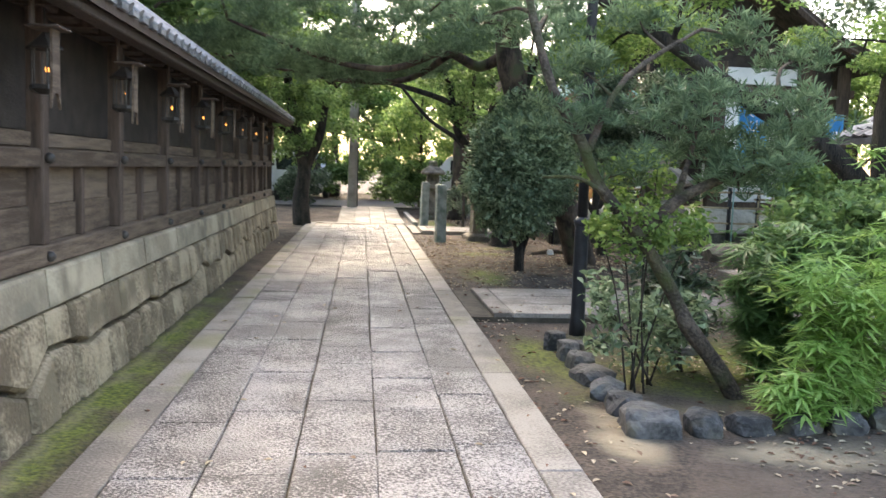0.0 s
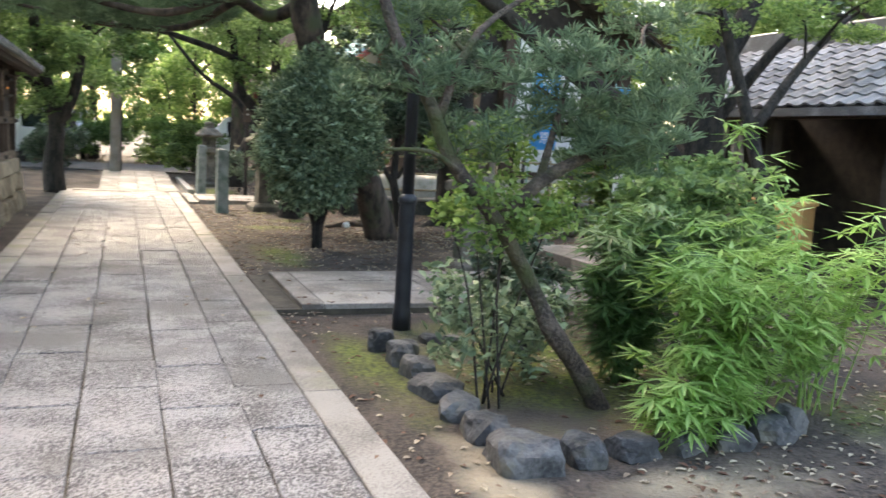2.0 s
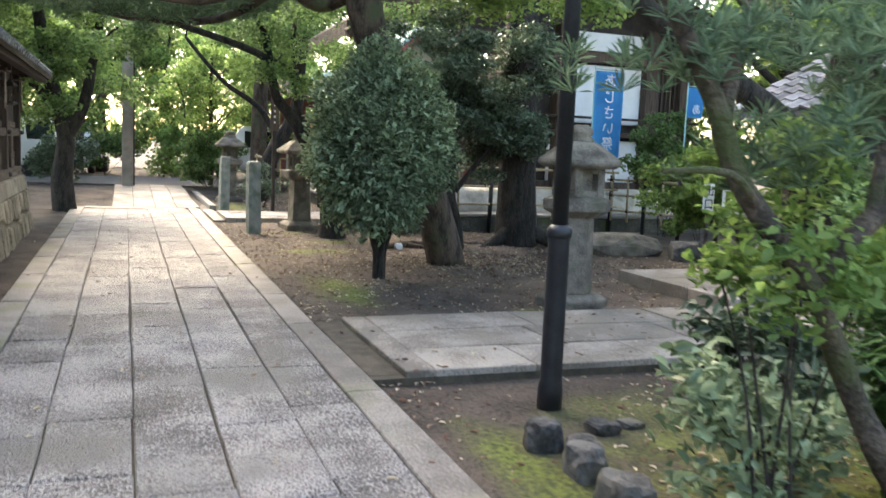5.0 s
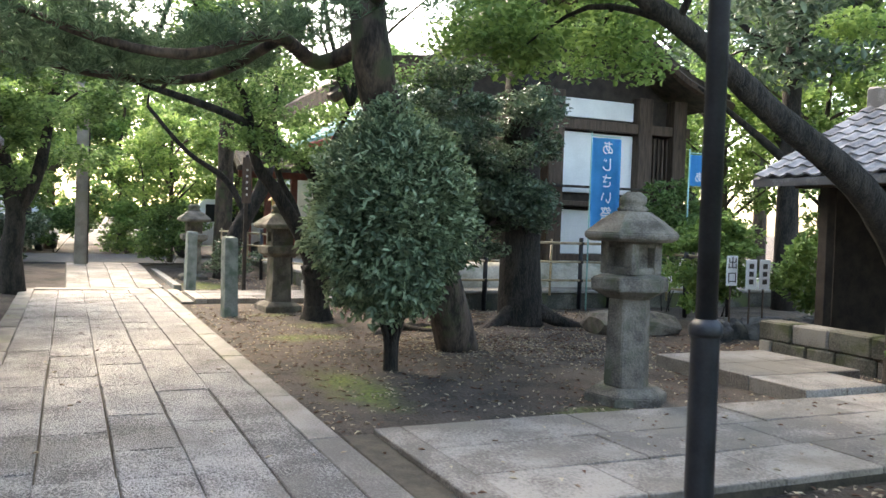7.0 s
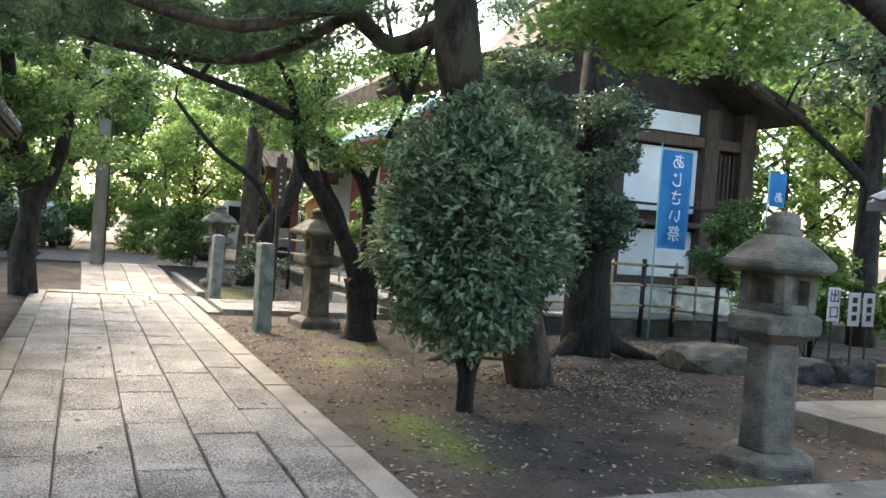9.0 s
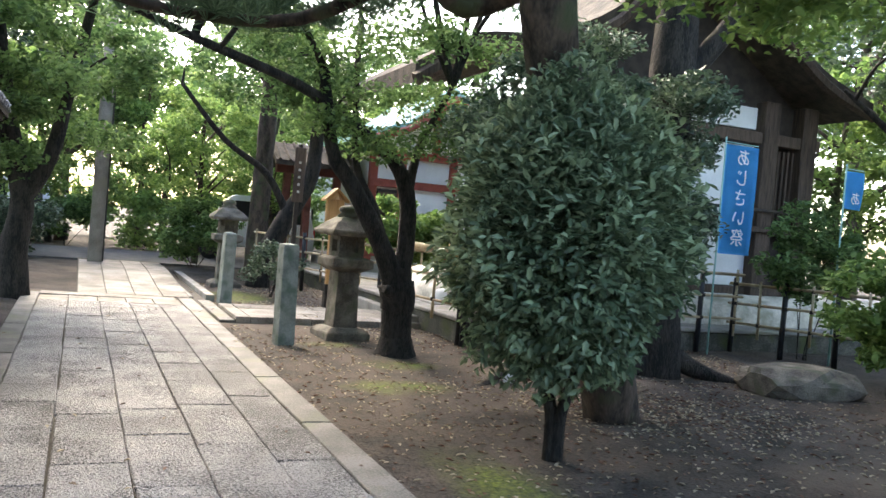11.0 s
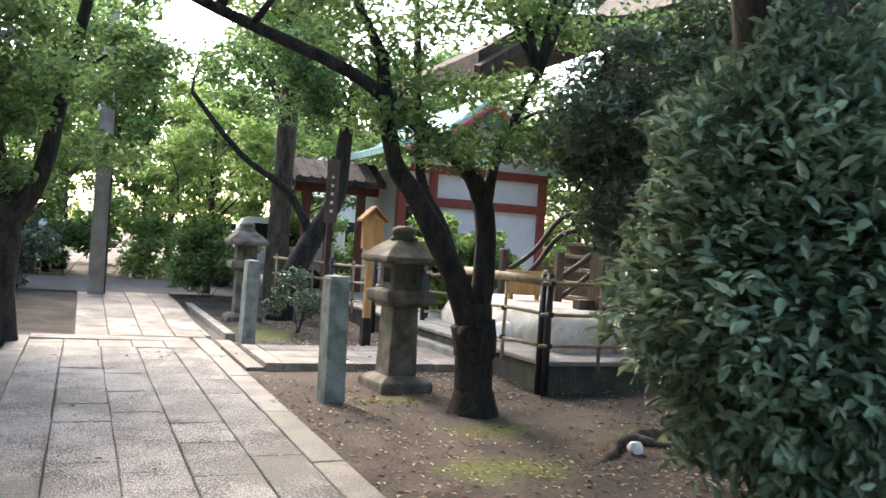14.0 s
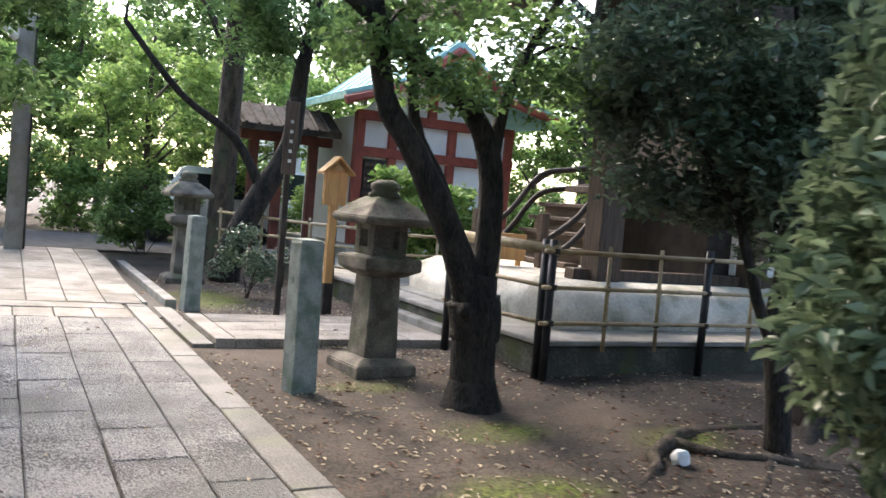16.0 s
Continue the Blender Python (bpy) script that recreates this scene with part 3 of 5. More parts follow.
bgA = generic(11, 7.5, 0.2, 2.6, 5.6, 2.6, 64, 135, 0.72, LEAF_MID, (0.2, 0.1), "broadleaf tree with a full green crown")
put(bgA, [(-4.6, 22.5, 0, 0.95), (-4.4, 13.5, 50, 1.05), (-4.5, 17.8, 120, 1.0), (-4.9, 8.5, 210, 0.95), (-1.2, 38, 33, 1.15), (-6.2, 29, 80, 1.1), (5.2, 37, 200, 1.1), (-8, 37, 130, 1.3), (12, 40, 300, 1.2), (15.5, 15.5, 70, 1.15), (19, 25, 10, 1.3)], "trees round the precinct")
bgB = generic(12, 9.5, 0.26, 3.0, 7.0, 3.2, 70, 120, 0.8, LEAF_DARK, (0.2, 0.09), "tall evergreen tree with a dark green crown", BARK_DARK)
put(bgB, [(-3.6, 35.5, 0, 1.0), (14, 31, 60, 1.1), (12.5, 17.5, 110, 1.0), (-7.5, 19, 150, 1.1), (19, 9, 200, 1.1), (-10, 1, 75, 1.1), (23, 33, 0, 1.3), (-15, 33, 20, 1.3)], "tall trees round the precinct")
bgC = generic(13, 5.2, 0.11, 1.9, 3.6, 1.9, 50, 130, 0.52, LEAF_LIGHT, (0.15, 0.08), "young tree with light green backlit leaves")
put(bgC, [(2.0, 29.3, 0, 0.85), (4.2, 31.5, 40, 1.05), (-1.9, 30.8, 90, 1.0), (8.2, 33.5, 160, 1.2), (14.2, 18.2, 100, 1.2), (-3.2, 26.5, 10, 1.1), (1.1, 36.5, 70, 1.3), (11.5, 27, 20, 1.3), (14.5, 21.5, 66, 1.3), (17.5, 29, 99, 1.5), (20, 20, 140, 1.4), (11.5, 22.8, 210, 1.1)] + [(-15 + 4.3 * k, 40 + (k % 3), 77 * k, 1.6) for k in range(10)], "young trees")

# tree beside the end of the wall
tree(-1.45, 21.6, [([(0, 0, 0), (-0.05, 0, 0.7), (0.02, 0, 1.5), (-0.25, 0.1, 2.6), (-0.5, 0, 4.2)], 0.24, 0.1), ([(0, 0, 1.4), (0.35, 0, 2.1), (0.55, 0.1, 3.2), (0.8, 0, 4.6)], 0.14, 0.06),
                   ([(-0.1, 0, 2.0), (-0.8, 0, 2.7), (-1.6, -0.2, 3.4)], 0.1, 0.04)],
     crown_points(-0.4, -0.2, 3.8, 2.5, 2.2, 2.0, 96, 3), 250, 0.5, LEAF_MID, (0.11, 0.055), "dark-trunked forked tree with green leaves beside the wall", BARK_DARK, 3)

# dense clipped bush on thin stems beside the path
BX, BY = 2.42, 12.75
t = thing("round_bush", BX, BY, -0.02, "dense rounded evergreen bush with glossy leaves on thin stems", "bush")
bm = bmesh.new()
rb = random.Random(5)
for k in range(4):
    a = k * 1.6
    limb(bm, [(0.03 * math.cos(a), 0.03 * math.sin(a), -0.02), (0.04 * math.cos(a), 0.04 * math.sin(a), 0.3), (0.1 * math.cos(a), 0.1 * math.sin(a), 0.5), (0.3 * math.cos(a), 0.3 * math.sin(a), 1.3), (0.4 * math.cos(a), 0.4 * math.sin(a), 2.2)], 0.05, 0.012, 8)
for c in crown_points(0, 0, 1.6, 0.75, 0.7, 0.9, 30, 6):
    limb(bm, [(0, 0, 0.6 + 0.3 * rb.random()), c * 0.6 + Vector((0, 0, 0.3)), c], 0.016, 0.004, 5)
part("trunk", bm, BARK_DARK, t, "", True)
rg = np.random.default_rng(8)
d = rg.normal(size=(34000, 3))
d /= np.linalg.norm(d, axis=1)[:, None]
lump = np.array([noise.noise(Vector(p) * 2.3) * 0.2 + noise.noise(Vector(p) * 6) * 0.13 for p in d])
r = (1 + lump) * rg.uniform(0.02, 1, 34000) ** 0.45
p = d * r[:, None] * np.array([0.86, 0.82, 1.1]) + np.array([-0.02, 0, 1.58])
p[:, :2] *= (1 - 0.05 * np.clip(p[:, 2:] - 1.6, -1, 1))
foliage("crown", p, LEAF_BUSH, t, 0.082, 0.033, 8, 0.35, 0.1, "", (0, 0, 1.4))

# pine trunk leaning behind the bush, with long boughs over the path
pc = [(-3.4, -0.6, 3.0), (-2.7, -1.4, 3.25), (-3.9, -2.0, 3.3), (-2.0, -0.5, 3.4), (-4.3, -0.8, 3.1), (-2.9, -3.0, 3.4), (-1.2, -2.4, 3.6), (-4.2, -3.4, 3.5), (-0.4, -3.2, 3.8), (-3.4, -4.6, 3.7), (-1.9, -4.4, 3.7), (-4.6, 0.8, 3.2), (-5.0, -2.4, 3.6), (-5.4, -1.0, 3.5), (-5.2, -3.8, 3.8), (-6.0, -2.2, 3.9), (-5.8, 0.2, 3.6), (-2.4, -5.4, 3.9), (-4.4, -5.2, 3.9), (-5.0, -1.0, 2.95), (-4.3, -0.4, 2.9), (-3.5, 0.1, 2.95), (-5.6, 0.3, 3.1), (-2.9, 0.3, 3.05), (-4.8, 1.1, 3.15), (-6.2, -0.6, 3.2), (-3.9, 1.3, 3.2), (-6.6, 0.8, 3.4), (-5.6, 1.6, 3.4)]
tree(3.7, 13.9, [([(0, 0, 0), (-0.35, -0.2, 0.9), (-1.0, -0.6, 2.1), (-1.5, -0.95, 3.1), (-1.7, -1.1, 5.0), (-1.7, -1.1, 7.5)], 0.25, 0.16),
                 ([(-1.5, -0.9, 3.35), (-1.9, -0.4, 3.15), (-2.5, -0.8, 3.3), (-3.3, -0.9, 3.0), (-4.3, -1.0, 3.1), (-5.6, -1.6, 3.5)], 0.1, 0.02),
                 ([(-2.4, -0.75, 3.28), (-3.0, 0.0, 2.95), (-3.9, 0.2, 2.9), (-4.8, 0.1, 3.0), (-6.0, 0.4, 3.2)], 0.06, 0.015),
                 ([(-1.6, -1.0, 3.7), (-1.6, -1.6, 3.7), (-2.2, -2.6, 3.5), (-3.2, -3.4, 3.5), (-3.9, -4.2, 3.5)], 0.09, 0.025),
                 ([(-1.65, -1.1, 4.2), (-0.6, -1.8, 4.0), (-0.4, -3.2, 3.8)], 0.08, 0.02)],
     [Vector(c) for c in pc], 0, 0.5, NEEDLE, (0.1, 0.01), "leaning pine trunk with boughs reaching over the path", BARK, 21, "pine_tree", twigs=12)
pine = scene.objects["pine_tree"]
# high crown mostly above the view, added to shade the path and ground
foliage("crown", clumps(crown_points(-2.6, 1.6, 6.4, 3.4, 3.6, 1.2, 90, 23), 250, 0.65, 23, 0.5), NEEDLE, pine, 0.16, 0.03, 23, 0.4)
foliage("needles", clumps([(a + dx, b + dy, c + dz) for a, b, c in pc for dx, dy, dz in ((0, 0, 0), (0.4, 0.25, 0.1), (-0.35, 0.3, 0), (0.1, -0.45, 0.15), (0.5, -0.3, 0.2))], 26, 0.45, 22, 0.4), NEEDLE, pine, 0.12, 0.006, 22, 0.1, burst=14)

# tall tree with a flared foot in front of the hall
tree(5.75, 16.1, [([(0.0, 0, 0), (-0.02, 0, 0.5), (-0.05, 0, 1.4), (-0.08, 0, 3.6), (0.0, 0, 6.5), (0.3, 0, 9)], 0.37, 0.2), ([(0.1, -0.1, 0.3), (0.5, -0.3, 0.1), (1.0, -0.6, -0.03)], 0.16, 0.04),
                  ([(-0.1, -0.1, 0.3), (-0.5, -0.2, 0.08), (-0.9, -0.5, -0.03)], 0.16, 0.04), ([(-0.08, 0, 3.4), (0.6, -0.3, 4.4), (1.2, -0.6, 6)], 0.16, 0.06)],
     crown_points(0.4, 0, 7.4, 2.6, 2.4, 1.7, 60, 31), 200, 0.7, LEAF_MID, (0.17, 0.08), "tall dark-barked tree with a flared root foot", BARK_DARK, 31)
root_tree = [o for o in scene.objects if o.name.startswith("tree")][-1]

for pts, r0, r1 in (([(-0.7, 0.0, 0.0), (-1.3, 0.05, -0.01), (-1.75, -0.05, 0.02), (-2.05, -0.28, 0.06), (-2.32, -0.45, 0.05), (-2.55, -0.72, 0.03), (-3.0, -1.0, -0.04)], 0.075, 0.035),
                    ([(-2.02, -0.26, 0.05), (-1.8, -0.5, 0.03), (-1.45, -0.7, 0.02), (-0.9, -1.2, -0.03)], 0.05, 0.025), ([(-0.8, -0.2, 0.0), (-1.5, -0.7, -0.01), (-2.3, -1.3, -0.01), (-2.8, -1.5, -0.04)], 0.045, 0.02)):
    bm = rough(limb(bmesh.new(), pts, r0, r1, 9, 0.3), 0.022, 8)
    part("root", bm, ROOT_BARK, root_tree, "earth-brown surface root", True)

# camellia with dark glossy leaves
tree(4.52, 15.6, [([(0, 0, 0), (-0.05, 0, 0.4), (-0.16, 0, 0.9), (-0.1, 0, 1.6), (0.0, 0.1, 2.6)], 0.1, 0.04), ([(-0.14, 0, 0.75), (-0.36, 0, 1.1), (-0.55, 0.1, 1.7), (-1.0, 0.3, 2.4)], 0.055, 0.02), ([(-0.1, 0, 0.9), (0.25, -0.1, 1.4), (0.7, -0.1, 1.9)], 0.05, 0.02)],
     crown_points(0.0, 0.25, 2.75, 1.65, 0.95, 1.05, 74, 41) + crown_points(-0.6, 0.3, 2.1, 1.0, 0.8, 0.55, 26, 42) + crown_points(0.55, 0.1, 1.75, 0.7, 0.6, 0.6, 22, 43), 300, 0.38, LEAF_DARK, (0.085, 0.038), "dark glossy camellia tree with a dense crown", BARK_DARK, 41, "camellia_tree")

# cherry tree forking low beside the stone lantern
ck = [Vector(c) for c in [(-1.2, 0, 2.8), (-1.8, -0.3, 3.1), (-2.6, -0.5, 3.2), (-0.6, 0.4, 3.2), (0.2, -0.2, 3.3), (-0.4, -0.8, 3.1), (-3.2, -0.9, 3.4), (0.8, 0.2, 3.3), (-1.4, 0.8, 3.4), (-0.9, -1.5, 3.4), (-3.8, 0, 3.3), (-2.2, 0.8, 3.5), (0.1, 0.1, 2.6), (1.4, -0.6, 3.2), (-1.8, -1.6, 3.5), (-0.8, 0, 2.5)]]
ck = [c + Vector((0, 0, 0.45)) for c in ck] + crown_points(-0.6, -0.6, 5.3, 3.0, 2.8, 0.9, 26, 52)
ck += [Vector(c) for c in ((-0.5, -0.3, 2.4), (0.2, -0.4, 2.55), (0.7, -0.2, 2.6), (-1.1, -0.2, 2.6), (1.1, 0, 2.8))]
tree(2.85, 17.1, [([(0, 0, 0), (-0.01, 0, 0.25), (-0.03, 0, 0.6), (-0.06, 0, 0.95), (-0.06, 0, 1.05)], 0.18, 0.17), ([(0, 0, -0.05), (0, 0, 0.08), (-0.01, 0, 0.26)], 0.29, 0.17), ([(-0.02, 0, 0.56), (-0.03, -0.01, 0.7), (-0.06, 0, 0.86)], 0.2, 0.215), ([(-0.09, 0, 0.85), (-0.3, -0.03, 1.3), (-0.72, -0.08, 1.95), (-0.98, -0.1, 2.3), (-1.15, -0.1, 3.2)], 0.13, 0.06),
                  ([(-0.04, 0, 0.85), (0.02, 0, 1.3), (-0.02, 0, 1.9), (-0.25, 0, 2.3), (-0.8, 0.1, 2.7), (-1.5, -0.3, 2.95), (-2.6, -0.6, 3.2), (-3.4, -0.9, 3.4)], 0.12, 0.03), ([(-0.25, -0.02, 1.2), (-0.38, 0.1, 1.7), (-0.6, 0.2, 2.2), (-0.65, 0.3, 3.2)], 0.08, 0.03),
                  ([(-0.02, 0, 1.9), (0.1, 0, 2.5), (0.4, -0.1, 3.2)], 0.07, 0.025), ([(-0.1, -0.1, 0.72), (-0.2, -0.14, 0.78), (-0.24, -0.16, 0.8)], 0.08, 0.05)],
     ck, 560, 0.6, LEAF_MID, (0.08, 0.04), "dark-barked cherry tree forking low into several limbs", BARK_DARK, 51, "cherry_tree", 0.4)

# leaning tree and straight trunk further on
tree(2.85, 25.6, [([(0, 0, 0), (0.1, 0, 0.6), (0.5, 0, 1.5), (0.95, 0, 2.4), (1.05, 0, 3.6), (1.3, 0, 5)], 0.26, 0.1), ([(0.5, 0, 1.6), (0.0, 0, 2.4), (-0.9, 0, 3.0), (-1.8, 0, 4.0)], 0.09, 0.04)],
     crown_points(0.4, 0, 4.6, 2.0, 1.6, 1.1, 40, 61), 200, 0.5, LEAF_MID, (0.12, 0.06), "leaning dark tree trunk beside a stone lantern", BARK_DARK, 61)
tree(3.1, 27.4, [([(0, 0, 0), (0.03, 0, 2), (0.06, 0, 4), (0.1, 0, 8)], 0.25, 0.17)], crown_points(0.1, 0, 7, 2.0, 1.8, 1.6, 40, 62), 220, 0.6, LEAF_LIGHT, (0.14, 0.07), "tall straight brown tree trunk", BARK, 62)
# big dark tree near the tiled roof
tree(6.75, 10.24, [([(0, 0, 0), (0, 0, 1.0), (-0.08, 0, 2.2), (-0.02, 0, 2.9)], 0.29, 0.25), ([(0, 0, 0.8), (-0.4, -0.1, 1.35), (-1.15, -0.24, 1.95), (-2.2, -0.24, 2.52), (-3.1, -0.2, 3.1), (-4.1, 0.3, 3.8)], 0.18, 0.06), ([(0, 0, 2.6), (0.5, 0, 3.4), (0.9, 0, 5.0)], 0.18, 0.1), ([(0.05, 0, 1.9), (0.6, -0.4, 2.9), (1.3, -0.7, 3.7)], 0.09, 0.04)],
     crown_points(0.2, 0.4, 5.2, 2.6, 2.4, 1.6, 40, 71) + crown_points(-2.9, 1.7, 3.45, 1.3, 1.6, 0.4, 34, 72) + crown_points(-3.2, -0.5, 3.7, 1.3, 1.2, 0.4, 14, 74), 190, 0.45, LEAF_LIGHT, (0.085, 0.042), "big dark-trunked tree forking high", BARK_DARK, 71)
# maple arching over the branch path (leaves in the upper view)
mk = [Vector(c) for c in [(0, 0, 3.2), (-0.6, 0.6, 3.0), (0.7, 0.4, 3.1), (-1.2, -0.2, 3.2), (0.4, -0.8, 3.3), (1.3, -0.2, 3.4), (-0.4, 1.3, 3.0), (-1.6, 0.8, 3.2), (0.9, 1.2, 3.3), (-0.9, -1.0, 3.4), (1.8, 0.8, 3.2)]]
tree(6.75, 8.9, [([(0, 0, 0), (-0.1, 0, 1), (-0.35, 0.2, 2.1), (-0.7, 0.4, 3.3)], 0.12, 0.05), ([(-0.3, 0.1, 1.9), (0.4, 0.2, 2.7), (1.2, 0.4, 3.3)], 0.07, 0.03)], mk, 700, 0.48, LEAF_LIGHT, (0.06, 0.03), "maple tree with light green leaves", BARK_DARK, 73, "maple_tree", 0.35)

# low garden pine and shrubs behind the rock edging
gx, gy = 2.62, 5.6
gp = [Vector(c) + Vector((-0.22, 0, -0.05)) for c in [(-0.35, 0, 1.95), (-0.1, 0.2, 1.75), (0.25, 0, 1.8), (-0.6, 0.1, 1.6), (0.1, -0.2, 1.65), (0.5, 0.2, 1.65), (-0.1, 0.1, 2.1), (0.4, -0.1, 2.05), (0.7, 0.3, 1.9), (-0.9, 0.3, 2.3), (-1.1, 0.8, 2.6), (-0.4, 0.6, 2.7), (-1.5, 0.6, 2.7), (0.3, 0.6, 2.6), (-1.9, 1.2, 2.8), (-0.9, 1.5, 2.9), (-2.3, 0.9, 2.9), (0.9, 0.8, 2.5), (-1.0, 0.1, 1.9), (0.2, 0.1, 1.5)]]
t = tree(gx, gy, [([(0.03, 0, -0.02), (-0.05, 0, 0.1), (-0.16, 0.02, 0.27), (-0.36, -0.02, 0.5), (-0.41, 0.03, 0.62), (-0.52, 0.05, 0.82), (-0.74, 0.0, 1.12), (-1.02, 0.06, 1.46), (-1.15, 0.08, 1.75), (-1.36, 0.1, 2.1), (-1.5, 0.2, 2.6), (-1.55, 0.4, 3.1)], 0.066, 0.024), ([(-0.73, 0.03, 1.1), (-0.5, 0, 1.36), (-0.2, 0, 1.52), (0.08, 0.05, 1.6), (0.35, 0.1, 1.66)], 0.05, 0.016), ([(-0.5, 0, 1.36), (-0.42, 0.05, 1.6), (-0.3, 0.1, 2.0)], 0.03, 0.012),
                  ([(-1.1, 0.08, 1.68), (-0.8, 0.3, 2.2), (-0.2, 0.5, 2.6)], 0.03, 0.012), ([(-0.95, 0.05, 1.38), (-1.2, -0.1, 1.5), (-1.45, -0.1, 1.5)], 0.02, 0.008)], gp, 0, 0.3, NEEDLE, (0.1, 0.01), "crooked garden pine leaning over a mossy bed", ROOT_BARK, 81, "garden_pine", twigs=20)
foliage("needles", clumps([(a + dx, b + dy, c + dz) for a, b, c in gp for dx, dy, dz in ((0, 0, 0), (0.16, 0.1, 0.04), (-0.15, 0.1, 0), (0.05, -0.16, 0.06))], 15, 0.25, 82, 0.6), NEEDLE, t, 0.085, 0.0042, 82, 0.1, burst=16)


def shrub(x, y, centres, per, radius, leafm, size, label, seed, stems=5, squash=0.75):
    t = thing("shrub", x, y, -0.02, label, "shrub")
    bm = bmesh.new()
    rr = random.Random(seed)
    for c in rr.sample(centres, min(stems, len(centres))):
        c = Vector(c)
        limb(bm, [(rr.uniform(-.06, .06), rr.uniform(-.06, .06), 0), c * 0.5 + Vector((0, 0, 0.1)), c], 0.009, 0.003, 5)
    part("stem", bm, BARK_DARK, t, "", True)
    foliage("leaves", clumps(centres, per, radius, seed, squash), leafm, t, size[0], size[1], seed, 0.4, 0.1)


def around(rx, ry, z0, z1, n, seed):
    return [c for c in crown_points(0, 0, (z0 + z1) / 2, rx, ry, (z1 - z0) / 2, n, seed)]


shrub(2.1, 5.95, around(0.55, 0.32, 0.2, 0.85, 26, 1), 44, 0.17, LEAF_BUSH, (0.075, 0.035), "leafy green shrub under the garden pine", 91)
shrub(2.5, 6.4, around(0.4, 0.3, 0.2, 1.0, 16, 2), 110, 0.18, LEAF_DARK, (0.08, 0.035), "dark green shrub behind the garden pine", 92)
shrub(1.95, 5.75, around(0.5, 0.25, 0.95, 1.7, 24, 4), 80, 0.16, LEAF_LIGHT, (0.055, 0.03), "small maple sapling with fresh green leaves", 94)
shrub(4.0, 6.8, around(0.8, 0.6, 0.3, 1.5, 26, 5), 170, 0.25, LEAF_MID, (0.09, 0.04), "dark evergreen shrub in the garden bed", 95)
shrub(4.6, 8.0, around(0.8, 0.4, 0.4, 1.7, 26, 6), 160, 0.25, LEAF_MID, (0.09, 0.04), "green shrub beside the branch path", 96)
shrub(9.5, 17.4, around(0.9, 0.5, 0.9, 2.3, 28, 7), 150, 0.25, LEAF_MID, (0.1, 0.05), "rounded shrub beside the bamboo fence", 97)
shrub(8.6, 15.0, around(1.0, 0.8, 0.3, 1.7, 34, 8), 150, 0.28, LEAF_LIGHT, (0.11, 0.06), "light green hydrangea shrub", 98)
shrub(10.4, 14.6, around(1.0, 0.6, 0.3, 1.8, 34, 9), 150, 0.28, LEAF_LIGHT, (0.11, 0.06), "light green hydrangea shrub near the tiled roof", 99)
shrub(5.7, 24.3, around(1.2, 0.6, 0.4, 2.1, 44, 10), 150, 0.3, LEAF_LIGHT, (0.14, 0.08), "bright green hydrangea shrub behind the fence", 100)
shrub(2.7, 23.4, around(0.5, 0.5, 0.2, 1.0, 16, 11), 90, 0.2, LEAF_DARK, (0.08, 0.035), "low dark shrub beside the lantern", 101)
shrub(1.9, 28.2, around(0.9, 0.7, 0.3, 1.7, 30, 12), 130, 0.3, LEAF_MID, (0.11, 0.06), "green shrub beside the ramp", 102)
shrub(-1.9, 28.6, around(0.9, 0.7, 0.3, 1.5, 30, 13), 130, 0.3, LEAF_DARK, (0.11, 0.06), "dark shrub at the street edge", 103)
for k in range(12):
    shrub(-16 + 3.4 * k, 43.5 + 0.7 * (k % 2), around(2.0, 0.9, 0.3, 3.0, 26, 60 + k), 100, 0.6, LEAF_MID if k % 2 else LEAF_LIGHT, (0.22, 0.12), "tall green hedge shrub behind the street", 150 + k, 3)
for k in range(14):
    shrub(-12 + 2.2 * k, 34.6 + 0.3 * (k % 2), around(1.2, 0.7, 0.4, 1.9, 22, 20 + k), 110, 0.42, LEAF_MID if k % 3 else LEAF_LIGHT, (0.16, 0.09), "green hedge shrub across the street", 110 + k, 3)


